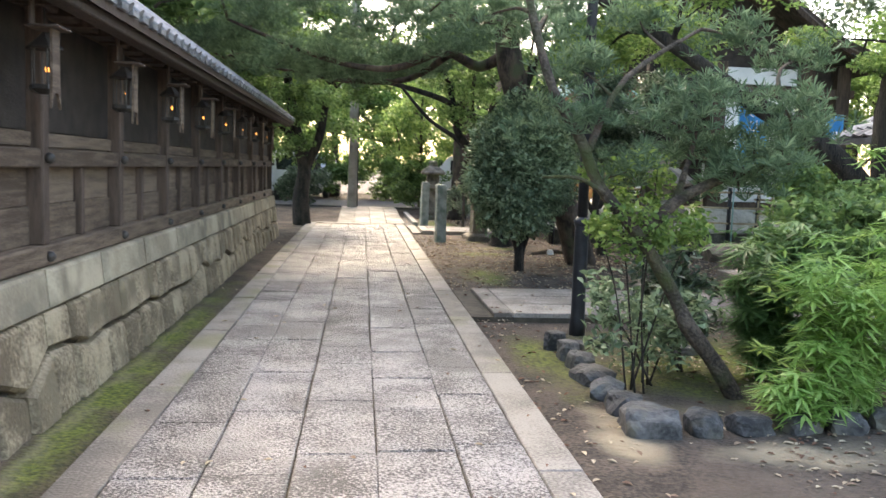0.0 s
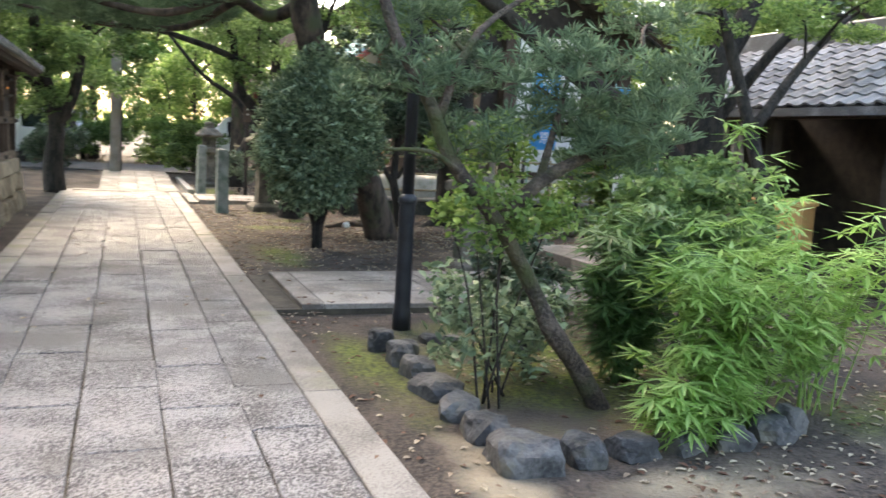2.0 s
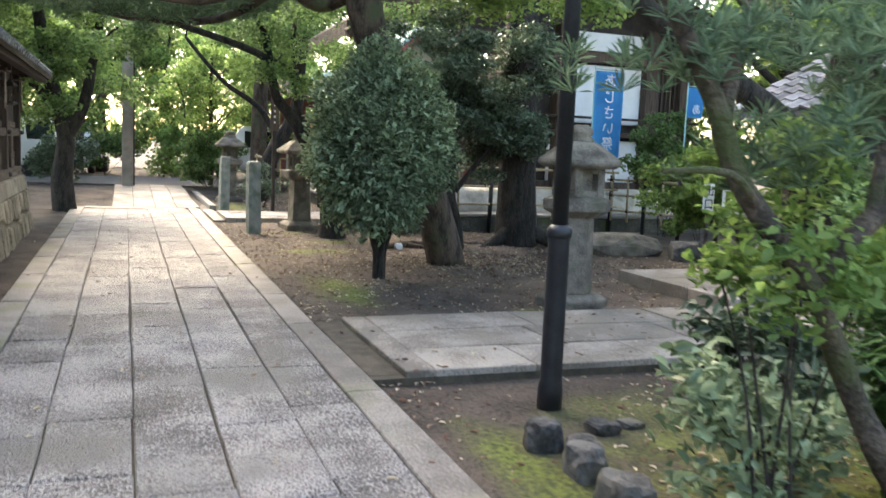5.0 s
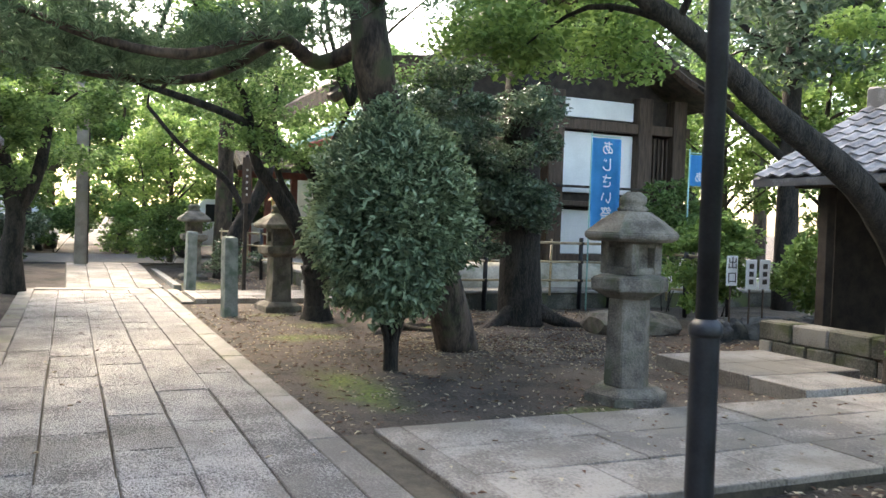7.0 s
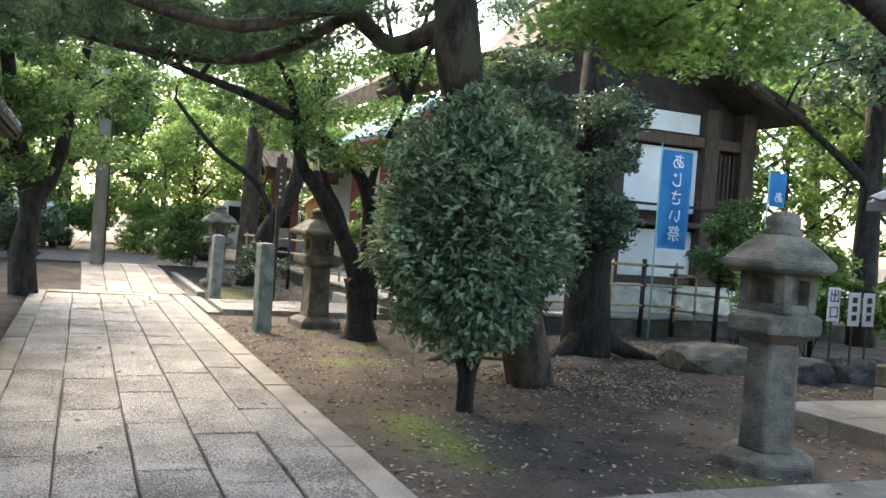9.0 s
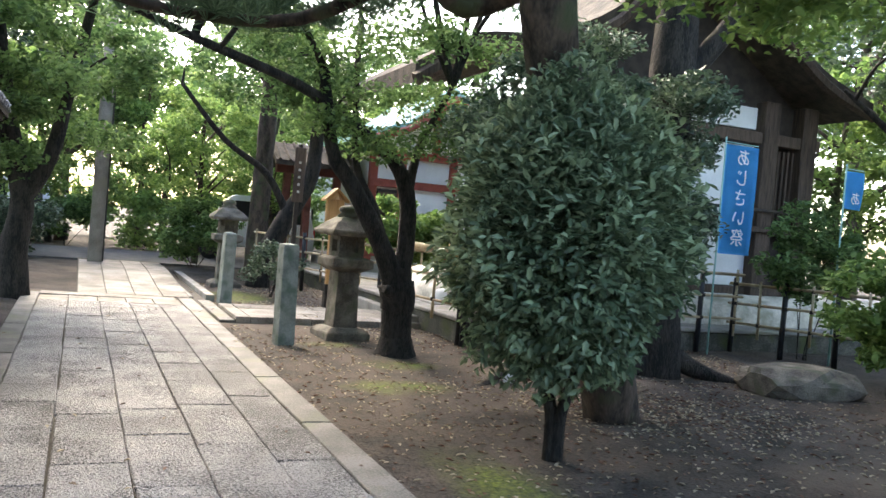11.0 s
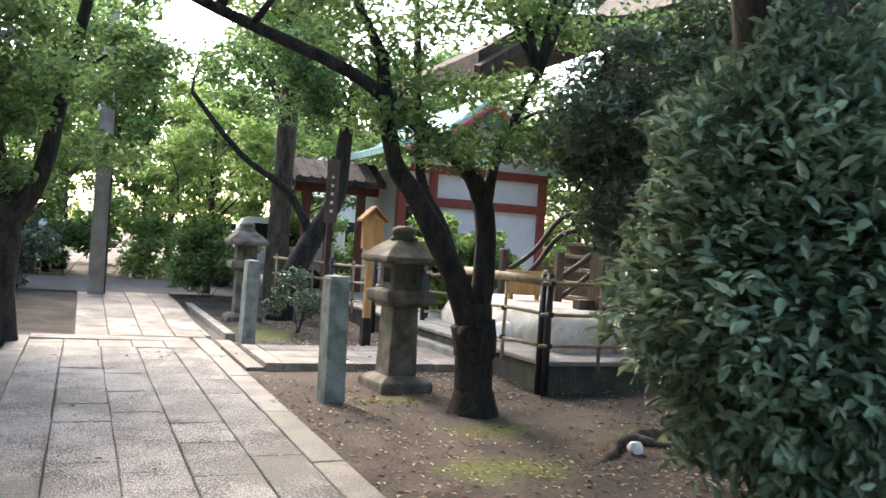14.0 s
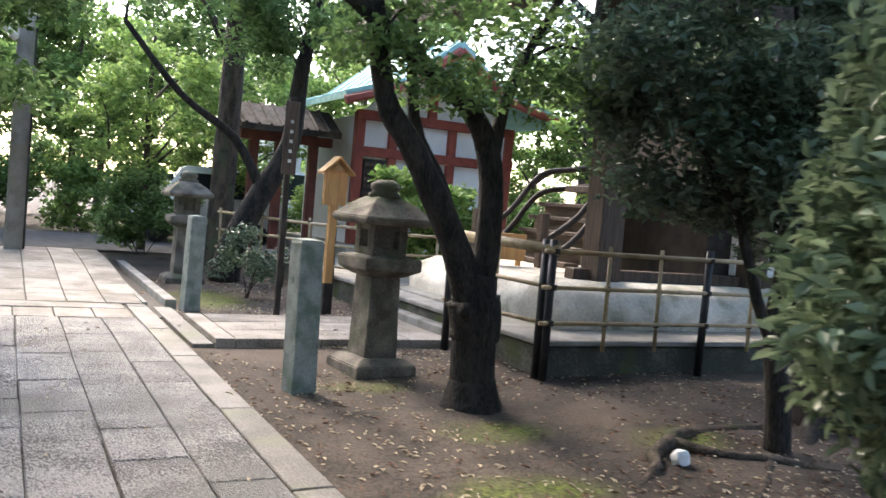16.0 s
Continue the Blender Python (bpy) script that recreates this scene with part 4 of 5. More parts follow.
# ---- bamboo ----
def bamboo(x, y, n, rx, ry, h, seed, label, leafm=LEAF_BAMBOO, fans=2):
    t = thing("bamboo_clump", x, y, -0.02, label, "bamboo")
    rr = random.Random(seed)
    cs, ds = [], []
    for _ in range(n):
        a = Vector((rr.uniform(-rx, rx) * 0.35, rr.uniform(-ry, ry) * 0.35, 0))
        hh = h * rr.uniform(0.35, 1.0)
        b = Vector((rr.uniform(-rx, rx), rr.uniform(-ry, ry), hh))
        mid = a * 0.6 + b * 0.4 + Vector((0, 0, hh * 0.25))
        line = smooth_line([a, mid, b], 6)
        bm = bmesh.new()
        tube(bm, line, [0.006 - 0.004 * i / len(line) for i in range(len(line))], 5)
        part("cane", bm, leafm, t, "", True)
        for p in line[3:]:
            for _ in range(fans):
                q = p + Vector((rr.uniform(-.1, .1), rr.uniform(-.1, .1), rr.uniform(-.04, .06)))
                base = rr.uniform(0, 6.28)
                for k in range(6):
                    an = base + (k - 2.5) * 0.5
                    dv = Vector((math.cos(an), math.sin(an), rr.uniform(-0.5, 0.3))).normalized()
                    cs.append(q)
                    ds.append(dv * rr.uniform(0.11, 0.22))
    c, d = np.array(cs), np.array(ds)
    s = np.cross(d, [0, 0, 1.0])
    s /= np.linalg.norm(s, axis=1)[:, None]
    k = len(c)
    v = np.empty((k, 4, 3))
    v[:, 0] = c
    v[:, 1] = c + d * 0.35 + s * 0.0135
    v[:, 2] = c + d - np.array([0, 0, 0.012])
    v[:, 3] = c + d * 0.35 - s * 0.0135
    me = bpy.data.meshes.new("leaves")
    me.from_pydata(v.reshape(-1, 3).tolist(), [], np.arange(k * 4).reshape(-1, 4).tolist())
    finish("leaves", me, leafm, t)


bamboo(3.15, 5.12, 28, 0.5, 0.36, 1.2, 7, "bright green dwarf bamboo clump behind garden rocks")
bamboo(3.9, 5.3, 16, 0.8, 0.5, 1.8, 8, "tall arching bright green bamboo")
bamboo(2.72, 4.96, 7, 0.16, 0.12, 0.32, 9, "small bamboo shoots between the garden rocks")
bamboo(3.1, 6.1, 30, 0.42, 0.35, 1.3, 10, "dark green bamboo behind the garden pine", LEAF_BAMBOO_DARK, 3)


# ---- stones round the bed ----
def rock(x, y, sx, sy, sz, seed, label="rough grey garden rock edging the mossy bed", name="garden_rock", group="edging rocks", z=0.0, m=ROCK):
    bm = bmesh.new()
    bmesh.ops.create_icosphere(bm, subdivisions=3, radius=1)
    off = Vector((seed * 3.7, seed * 1.3, 0))
    for v in bm.verts:
        q = v.co.copy()
        f = 1 + 0.35 * noise.noise(q * 1.3 + off) + 0.16 * noise.noise(q * 3.5 + off)
        v.co = Vector((max(-0.8, min(0.8, q.x * f)) * sx, max(-0.8, min(0.8, q.y * f)) * sy, max(-0.5, min(0.85, q.z * f)) * sz))
    ob = part(name, bm, m, None, "", False)
    ob.matrix_basis = pose(x, y, z + sz * 0.3, 0, 0, (seed * 47) % 40 - 20)
    tagged(ob, label, "rock", group)


for i, (x, y, a, b, c) in enumerate([(1.7, 7.15, .14, .12, .2), (1.85, 6.98, .12, .1, .14), (1.72, 6.75, .13, .14, .2), (1.74, 6.42, .13, .16, .17), (1.73, 6.02, .19, .2, .14), (1.72, 5.62, .17, .2, .15), (1.72, 5.25, .17, .18, .16), (1.74, 4.82, .24, .2, .2),
                                     (2.08, 4.83, .15, .14, .16), (2.38, 4.85, .17, .13, .14), (2.7, 4.88, .17, .13, .14), (3.0, 4.86, .16, .14, .15), (3.3, 4.88, .17, .13, .16), (3.52, 4.98, .1, .1, .2), (2.15, 7.3, .12, .09, .09), (2.35, 7.35, .1, .08, .06), (2.8, 7.0, .2, .12, .1)]):
    rock(x, y, a * 0.84, b * 1.05, c * 0.68, i + 1, z=-0.02)
rock(6.95, 15.0, 0.85, 0.55, 0.26, 31, "large flat weathered stone lying on the earth", "flat_stone", "", 0.0, LANTERN_STONE)
for i in range(9):
    rock(7.6 + i * 0.42, 14.0 + (i % 2) * 0.15, 0.3, 0.25, 0.25, 40 + i, "grey boulder edging the hydrangea bed", "boulder", "bed boulders")


# ---- lamp post ----
t = thing("lamp_post", 2.05, 7.75, 0, "tall black painted steel lamp post with a collar", "lamp post")
part("lower_tube", lathe(bmesh.new(), [(0.075, -0.05), (0.075, 0.12), (0.066, 0.16), (0.064, 1.0), (0.068, 1.02), (0.068, 1.06)], 20), BLACKPAINT, t, "", True)
part("upper_tube", lathe(bmesh.new(), [(0.048, 1.06), (0.046, 3.9), (0.04, 3.92)], 20), BLACKPAINT, t, "", True)
part("collar", lathe(bmesh.new(), [(0.07, 1.02), (0.076, 1.04), (0.076, 1.07), (0.05, 1.1)], 20), BLACKPAINT, t, "", True)


# ---- stone lanterns ----
def stone_lantern(x, y, k, label, w=1.0, rz=0.0, sides=4):
    t = thing("stone_lantern", x, y, 0, label, "stone lantern", "stone lanterns", rz)
    tn = math.pi / sides
    q = 1 / math.cos(tn)

    def ring(name, prof, n=sides, sm=False):
        bm = lathe(bmesh.new(), [(r * w * q, z * k) for r, z in prof], n, tn)
        if n <= 6:
            bmesh.ops.bevel(bm, geom=[e for e in bm.edges if e.calc_length() > 0.03], offset=0.008, segments=2, affect="EDGES")
        part(name, rough(bm, 0.008, 9), LANTERN_STONE, t, "", sm)
    ring("base", [(0.3, -0.04), (0.3, 0.07), (0.22, 0.13)])
    ring("shaft", [(0.165, 0.13), (0.15, 0.86)])
    ring("platform", [(0.17, 0.86), (0.28, 0.93), (0.28, 1.03), (0.2, 1.06)])
    # fire box with openings
    bm = bmesh.new()
    s = 0.175 * w
    z0, z1 = 1.06 * k, 1.34 * k
    for sx in (-1, 1):
        for sy in (-1, 1):
            box(bm, sx * s - 0.045 * sx - 0.045, sx * s - 0.045 * sx + 0.045, sy * s - 0.045 * sy - 0.045, sy * s - 0.045 * sy + 0.045, z0, z1, 0.006)
    box(bm, -s * 0.95, s * 0.95, -s * 0.95, s * 0.95, z0, z0 + 0.06, 0)
    box(bm, -s * 0.95, s * 0.95, -s * 0.95, s * 0.95, z1 - 0.06, z1, 0)
    box(bm, -s * 0.55, s * 0.55, -s * 0.55, s * 0.55, z0 + 0.05, z1 - 0.05, 0)
    part("fire_box", rough(bm, 0.004, 9), LANTERN_STONE, t)
    ring("roof", [(0.3, 1.33), (0.345, 1.36), (0.345, 1.4), (0.24, 1.5), (0.13, 1.58)])
    ring("finial", [(0.1, 1.57), (0.115, 1.6), (0.08, 1.63), (0.098, 1.655), (0.095, 1.7), (0.05, 1.74)], 12, True)


stone_lantern(2.58, 18.5, 0.985, "weathered grey stone lantern on a square shaft beside the path", 1.0, 6)
stone_lantern(3.9, 10.85, 1.04, "mossy stone lantern with a wide roof beside the branch path", 1.06, 10, 6)
stone_lantern(2.1, 25.2, 1.0, "weathered stone lantern under a leaning tree", 1.0, 0)


def marker(x, y, w, h, label, lean=0):
    t = thing("stone_marker", x, y, 0, label, "stone marker", "stone markers")
    t.matrix_basis = pose(x, y, 0, 0, lean, 8)
    bm = lathe(bmesh.new(), [(w * 0.72, -0.1), (w * 0.71, h * 0.3), (w * 0.71, h * 0.65), (w * 0.7, h - 0.03)], 4, math.pi / 4)
    bmesh.ops.bevel(bm, geom=bm.edges[:], offset=0.008, segments=2, affect="EDGES")
    part("shaft", rough(bm, 0.006, 8), STAKE_STONE, t)
    part("cap", rough(lathe(bmesh.new(), [(w * 0.69, h - 0.03), (w * 0.62, h), (0.012, h + 0.015)], 4, math.pi / 4), 0.004, 8), STAKE_STONE, t, "worn bevelled top")


marker(1.68, 17.8, 0.2, 1.17, "square greenish grey stone marker post beside the path", -1)
marker(1.64, 22.1, 0.19, 1.15, "square grey stone marker post near the ramp", 1)

# ---- notice post, dark post, utility pole ----
t = thing("notice_post", 3.36, 22.0, 0, "small new wooden notice board with a gabled top on a post", "notice board", "", 8)
part("post", boxed(-0.055, 0.055, -0.04, 0.04, 0.35, 1.5), NEWWOOD, t)
part("foot", boxed(-0.07, 0.07, -0.055, 0.055, -0.05, 0.4), WOOD_BLACK, t, "dark painted foot")
part("board", boxed(-0.16, 0.16, -0.06, 0.02, 1.42, 1.86), NEWWOOD, t)
bm = bmesh.new()
for sx in (-1, 1):
    b0 = [(0, 2.03), (sx * 0.23, 1.82), (sx * 0.23, 1.85), (0, 2.06)]
    va = [bm.verts.new((x, -0.12, z)) for x, z in b0]
    vb = [bm.verts.new((x, 0.06, z)) for x, z in b0]
    for i in range(4):
        bm.faces.new((va[i], va[(i + 1) % 4], vb[(i + 1) % 4], vb[i]))
    bm.faces.new(va)
    bm.faces.new(vb)
part("roof", bm, NEWWOOD, t)
part("gable", lathe(bmesh.new(), [(0.18, 1.86), (0.015, 2.02)], 4, 0), NEWWOOD, t)
t = thing("sign_post", 2.62, 21.7, 0, "slim dark post with a narrow brown sign board", "sign post")
part("post", boxed(-0.035, 0.035, -0.035, 0.035, -0.05, 2.7), WOOD_BLACK, t)
sg = part("sign_board", boxed(-0.09, 0.09, -0.06, -0.035, 1.75, 2.65), WOOD_POST, t)
for k in range(5):
    part("letter_bar", boxed(-0.02, 0.02, -0.066, -0.06, 1.9 + k * 0.12, 1.94 + k * 0.12, 0), PLASTER_DIRTY, sg)
t = thing("utility_pole", -0.28, 27.6, 0.2, "tall concrete utility pole with a street lamp", "utility pole")
part("pole", lathe(bmesh.new(), [(0.15, -0.3), (0.13, 5), (0.11, 9)], 16), CONCRETE, t, "", True)
bm = bmesh.new()
tube(bm, [(0, 0, 3.5), (-0.2, -0.1, 3.62)], [0.02, 0.02], 8)
part("arm", bm, WHITE, t)
bm = bmesh.new()
tube(bm, [(-0.15, -0.1, 3.5), (-0.5, -0.3, 3.85)], [0.055, 0.05], 10)
part("lamp_tube", bm, WHITE, t, "white tube lamp", True)
bm = bmesh.new()
tube(bm, [(0.16, -0.02, 0), (0.15, -0.02, 8)], [0.018, 0.018], 6)
part("cable", bm, IRON, t)


# ---- bamboo fences ----
def bamboo_fence(pts, label, h=1.2, step=0.62, dark_every=3, z0=0.0):
    a, b = Vector((*pts[0], z0)), Vector((*pts[1], z0))
    t = thing("bamboo_fence", a.x, a.y, z0, label, "fence", "bamboo fences")
    d = b - a
    n = max(1, round(d.length / step))
    rr = random.Random(int(a.x * 10))
    for i in range(n + 1):
        p = d * (i / n)
        bm = bmesh.new()
        if i % dark_every == 0:
            tube(bm, [(p.x, p.y, -0.02), (p.x + rr.uniform(-.02, .02), p.y, h)], [0.042, 0.04], 10)
            part("dark_post", bm, BLACKPAINT, t, "black round post", True)
        else:
            tube(bm, [(p.x, p.y - 0.03, 0.25), (p.x + rr.uniform(-.02, .02), p.y - 0.03, h * 0.98)], [0.022, 0.021], 8)
            part("upright", bm, BAMBOO_POLE, t, "", True)
        for z in (h * 0.4, h * 0.66, h * 0.92):
            bm = bmesh.new()
            kr = 0.052 if i % dark_every == 0 else 0.034
            tube(bm, [(p.x, p.y - 0.02, z - 0.025), (p.x, p.y - 0.02, z + 0.025)], [kr, kr], 8)
            part("rope_knot", bm, WOOD_BLACK, t)
    for z, r in ((h * 0.4, 0.021), (h * 0.66, 0.021), (h * 0.92, 0.024)):
        bm = bmesh.new()
        q = d.normalized() * 0.12
        tube(bm, [-q + Vector((0, -0.04, z)), d * 0.5 + Vector((0, -0.04, z + rr.uniform(-.02, .02))), d + q + Vector((0, -0.04, z))], [r, r, r], 8)
        part("rail", bm, BAMBOO_POLE, t, "", True)


bamboo_fence(((4.12, 18.0), (8.7, 18.05)), "dry bamboo pole fence with black posts round the platform", 1.3)
bamboo_fence(((4.1, 18.1), (3.85, 19.5)), "short return of dry bamboo fence", 1.3, 0.7, 2)
bamboo_fence(((4.5, 22.6), (3.0, 26.8)), "dark-posted bamboo fence beyond the branch path", 1.2, 0.6, 2)
bamboo_fence(((4.7, 23.0), (7.0, 23.2)), "bamboo fence in front of hydrangeas", 1.15, 0.7, 3)
bamboo_fence(((8.7, 18.05), (9.6, 15.9)), "bamboo fence beside the hydrangea bed", 1.15, 0.4, 2)
t = thing("bamboo_handrail", 3.85, 18.05, 0, "thick bamboo rail on the fence corner", "rail")
bm = bmesh.new()
tube(bm, [(0.28, -0.1, 1.21), (-0.05, 1.5, 1.25)], [0.05, 0.05], 12)
part("rail", bm, BAMBOO_POLE, t, "", True)

# ---- platform, steps and hall ----
plat = structure(part("platform", boxed(4.15, 16, 18.12, 30, -0.1, 0.28, 0.02), MOSSY_STONE), "stone platform under the hall")
part("coping", boxed(4.11, 16, 18.08, 30, 0.282, 0.335, 0.012), CONCRETE, plat, "pale stone edge")
t = thing("stone_steps", 4.0, 19.7, 0, "broad low stone steps with a rounded end stone", "steps")
part("step", boxed(0.0, 1.2, 0.0, 2.9, -0.05, 0.17, 0.015), CONCRETE, t)
part("step", boxed(0.45, 1.4, 0.15, 2.7, 0.17, 0.36, 0.015), CONCRETE, t)
bm = bmesh.new()
bmesh.ops.create_uvsphere(bm, u_segments=16, v_segments=10, radius=0.22, matrix=Matrix.Translation((0.75, 0.5, 0.36)))
part("end_stone", bm, PLASTER, t, "white rounded end stone", True)

hall = thing("main_hall", 5.5, 19.4, 0.3, "dark timber temple hall with white panels and a bark roof", "temple hall")


def hb(name, x0, x1, y0, y1, z0, z1, m, bevel=0.01, label="", parent=None):
    return part(name, boxed(x0 - 5.5, x1 - 5.5, y0 - 19.4, y1 - 19.4, z0 - 0.3, z1 - 0.3, bevel), m, parent or hall, label)


bm = bmesh.new()
pr = [(0.0, 0.0), (-0.02, 0.2), (0.12, 0.42), (0.4, 0.52)]
rings = [[bm.verts.new((x, y, z)) for x, y in ((-0.75 + i, -0.6 + i), (7.5, -0.6 + i), (7.5, 3), (-0.75 + i, 3))] for i, z in pr]
for a, b in zip(rings, rings[1:]):
    for k in range(4):
        bm.faces.new((a[k], a[(k + 1) % 4], b[(k + 1) % 4], b[k]))
bm.faces.new(rings[-1])
part("rounded_plinth", bm, PLASTER_DIRTY, hall, "stained white rounded plaster plinth", True)
hb("wall", 7.6, 11.3, 19.62, 22, 0.8, 4.2, WOOD_BLACK, 0, "dark timber wall")
hb("veranda", 7.2, 11.5, 19.2, 22.3, 1.92, 2.02, WOOD_POST)
hb("ground_beam", 5.4, 11.4, 19.42, 19.6, 0.82, 0.95, WOOD_POST)
hb("white_panel", 8.35, 10.2, 19.5, 19.6, 2.2, 3.42, PLASTER, 0.01, "white plaster panel")
hb("white_panel", 8.0, 10.5, 19.5, 19.6, 0.96, 1.85, PLASTER, 0.01, "white plaster panel")
hb("white_panel", 8.35, 10.2, 19.5, 19.6, 3.72, 4.1, PLASTER, 0.01, "white plaster panel under the gable")
for x, y in ((5.8, 19.45), (8.2, 19.45), (10.32, 19.45), (11.2, 19.45)):
    hb("pillar", x - 0.17, x + 0.17, y - 0.17, y + 0.15, 0.8, 4.2, WOOD_POST)
hb("rail", 7.2, 11.5, 19.18, 19.24, 2.28, 2.33, WOOD_BLACK)
hb("tie_beam", 5.4, 11.5, 19.32, 19.5, 3.46, 3.66, WOOD_POST)
for k in range(5):
    hb("lattice_bar", 10.55 + k * 0.11, 10.59 + k * 0.11, 19.45, 19.5, 2.1, 3.4, WOOD_POST, 0)
# roof: curved gable facing the garden
bm = bmesh.new()
top = smooth_line([(3.4, 0, 3.75), (4.3, 0, 4.3), (5.4, 0, 4.5), (6.6, 0, 5.1), (8.2, 0, 6.6), (9.7, 0, 5.5), (10.8, 0, 4.75), (12.0, 0, 4.35)], 4)
low = [p - Vector((0, 0, 0.28)) for p in top]
ring = top + low[::-1]
fa = [bm.verts.new((p.x - 5.5, 18.7 - 19.4, p.z - 0.3)) for p in ring]
fb = [bm.verts.new((p.x - 5.5, 22.2 - 19.4, p.z - 0.3)) for p in ring]
n = len(ring)
for i in range(n):
    bm.faces.new((fa[i], fa[(i + 1) % n], fb[(i + 1) % n], fb[i]))
m2 = len(top)
for i in range(m2 - 1):
    for f in (fa, fb):
        bm.faces.new((f[i], f[i + 1], f[n - 2 - i], f[n - 1 - i]))
hroof = part("roof", bm, BARKROOF, hall, "dark curved bark-shingled gable roof")
hb("ridge", 8.0, 8.4, 18.7, 22.2, 6.45, 6.8, BARKROOF, 0.03, "", hroof)
bm = bmesh.new()
tube(bm, [(p.x - 5.5, 18.66 - 19.4, p.z - 0.55) for p in top], [0.1] * m2, 6)
part("barge_board", bm, WOOD_POST, hroof)
hb("gable_wall", 5.6, 11.3, 19.55, 19.62, 3.6, 4.2, WOOD_BLACK, 0)
bm = bmesh.new()
tri = [bm.verts.new((x - 5.5, 0.2, z - 0.3)) for x, z in ((5.6, 4.15), (11.2, 4.1), (8.2, 6.1))]
tri2 = [bm.verts.new((v.co.x, 0.28, v.co.z)) for v in tri]
bm.faces.new(tri)
bm.faces.new(tri2)
for i in range(3):
    bm.faces.new((tri[i], tri[(i + 1) % 3], tri2[(i + 1) % 3], tri2[i]))
part("gable", bm, WOOD_BLACK, hall)
# side stairs with curved rails
st = thing("wooden_stairs", 6.05, 21.0, 0.3, "dark wooden stairs with curved handrails up to the veranda", "stairs")
for k in range(7):
    part("tread", boxed(k * 0.17, k * 0.17 + 0.24, 0, 1.8, 0.12 + k * 0.21, 0.18 + k * 0.21), WOOD_POST, st)
    part("riser", boxed(k * 0.17 + 0.12, k * 0.17 + 0.15, 0.02, 1.78, -0.05 + k * 0.21, 0.12 + k * 0.21, 0), WOOD_OLD, st)
for yy in (0.0, 1.8):
    part("newel", boxed(-0.12, 0.0, yy - 0.06, yy + 0.06, 0, 1.25), WOOD_POST, st)
    for z in (0.75, 0.45):
        bm = bmesh.new()
        limb(bm, [(-0.06, yy, z + 0.1), (0.5, yy, z + 0.5), (1.0, yy, z + 1.1), (1.6, yy, z + 1.25), (2.0, yy, z + 1.32)], 0.045, 0.045, 8, 0)
        part("handrail", bm, WOOD_BLACK, st, "", True)
t = thing("offering_stand", 5.5, 21.2, 0.3, "new orange-brown wooden stand beside the stairs", "stand")
part("leg", boxed(-0.25, -0.19, -0.1, -0.04, 0, 0.95), NEWWOOD, t)
part("leg", boxed(0.19, 0.25, -0.1, -0.04, 0, 0.95), NEWWOOD, t)
part("board", boxed(-0.3, 0.3, -0.12, -0.02, 0.6, 0.95), NEWWOOD, t)

# ---- red shrine ----
sh = thing("red_shrine", 5.8, 27.5, 0, "vermilion and white shrine with a green copper roof", "shrine")


def sb(name, x0, x1, y0, y1, z0, z1, m, bevel=0.01, label="", parent=None):
    return part(name, boxed(x0 - 5.8, x1 - 5.8, y0 - 27.5, y1 - 27.5, z0, z1, bevel), m, parent or sh, label)


sb("base", 5.6, 10.0, 27.3, 32, -0.05, 0.6, CONCRETE, 0.02)
sb("wall", 6.0, 9.6, 28.1, 31.5, 0.6, 3.3, PLASTER, 0, "white plaster wall")
for x in (6.0, 6.75, 8.15, 9.6):
    sb("pillar", x - 0.1, x + 0.1, 28.0, 28.2, 0.6, 3.35, RED, 0.02)
for z in (0.7, 2.45, 3.2):
    sb("beam", 5.9, 9.7, 27.98, 28.1, z, z + 0.2, RED)
sb("shutter", 6.12, 6.65, 28.02, 28.08, 1.0, 2.4, WOOD_BLACK, 0.01, "dark slatted shutter")
for k in range(9):
    sb("slat", 6.14, 6.63, 27.99, 28.02, 1.05 + k * 0.15, 1.12 + k * 0.15, WOOD_POST, 0)
bm = bmesh.new()
sec = [(5.2, 3.45), (6.4, 3.85), (7.6, 4.75), (8.8, 3.9), (10.5, 3.5), (10.5, 3.6), (8.8, 4.02), (7.6, 4.95), (6.4, 3.97), (5.2, 3.57)]
ea = [bm.verts.new((x - 5.8, -0.6, z)) for x, z in sec]
eb = [bm.verts.new((x - 5.8, 4.4, z)) for x, z in sec]
for i in range(10):
    bm.faces.new((ea[i], ea[(i + 1) % 10], eb[(i + 1) % 10], eb[i]))
for i in range(4):
    for f in (ea, eb):
        bm.faces.new((f[i], f[i + 1], f[8 - i], f[9 - i]))
cr = part("roof", bm, COPPER, sh, "pale green copper roof")
for k in range(9):
    bm = bmesh.new()
    tube(bm, [(xa - 5.8, -0.5 + k * 0.6, za + 0.01) for xa, za in sec[5:10]], [0.03] * 5, 6)
    part("roof_rib", bm, COPPER, cr)
bm = bmesh.new()
ga = [bm.verts.new((x - 5.8, 0.55, z)) for x, z in ((6.0, 3.35), (9.6, 3.35), (7.6, 4.7))]
gb = [bm.verts.new((v.co.x, 0.65, v.co.z)) for v in ga]
bm.faces.new(ga)
bm.faces.new(gb)
for i in range(3):
    bm.faces.new((ga[i], ga[(i + 1) % 3], gb[(i + 1) % 3], gb[i]))
part("gable", bm, PLASTER, sh, "white plaster gable")
sb("gable_strut", 7.5, 7.7, 27.95, 28.05, 3.3, 4.6, RED)
bm = bmesh.new()
for (xa, za), (xb, zb) in zip(sec[0:4], sec[1:5]):
    tube(bm, [(xa - 5.8, -0.62, za - 0.04), (xb - 5.8, -0.62, zb - 0.04)], [0.09, 0.09], 6)
part("barge_board", bm, RED, cr, "red barge board")
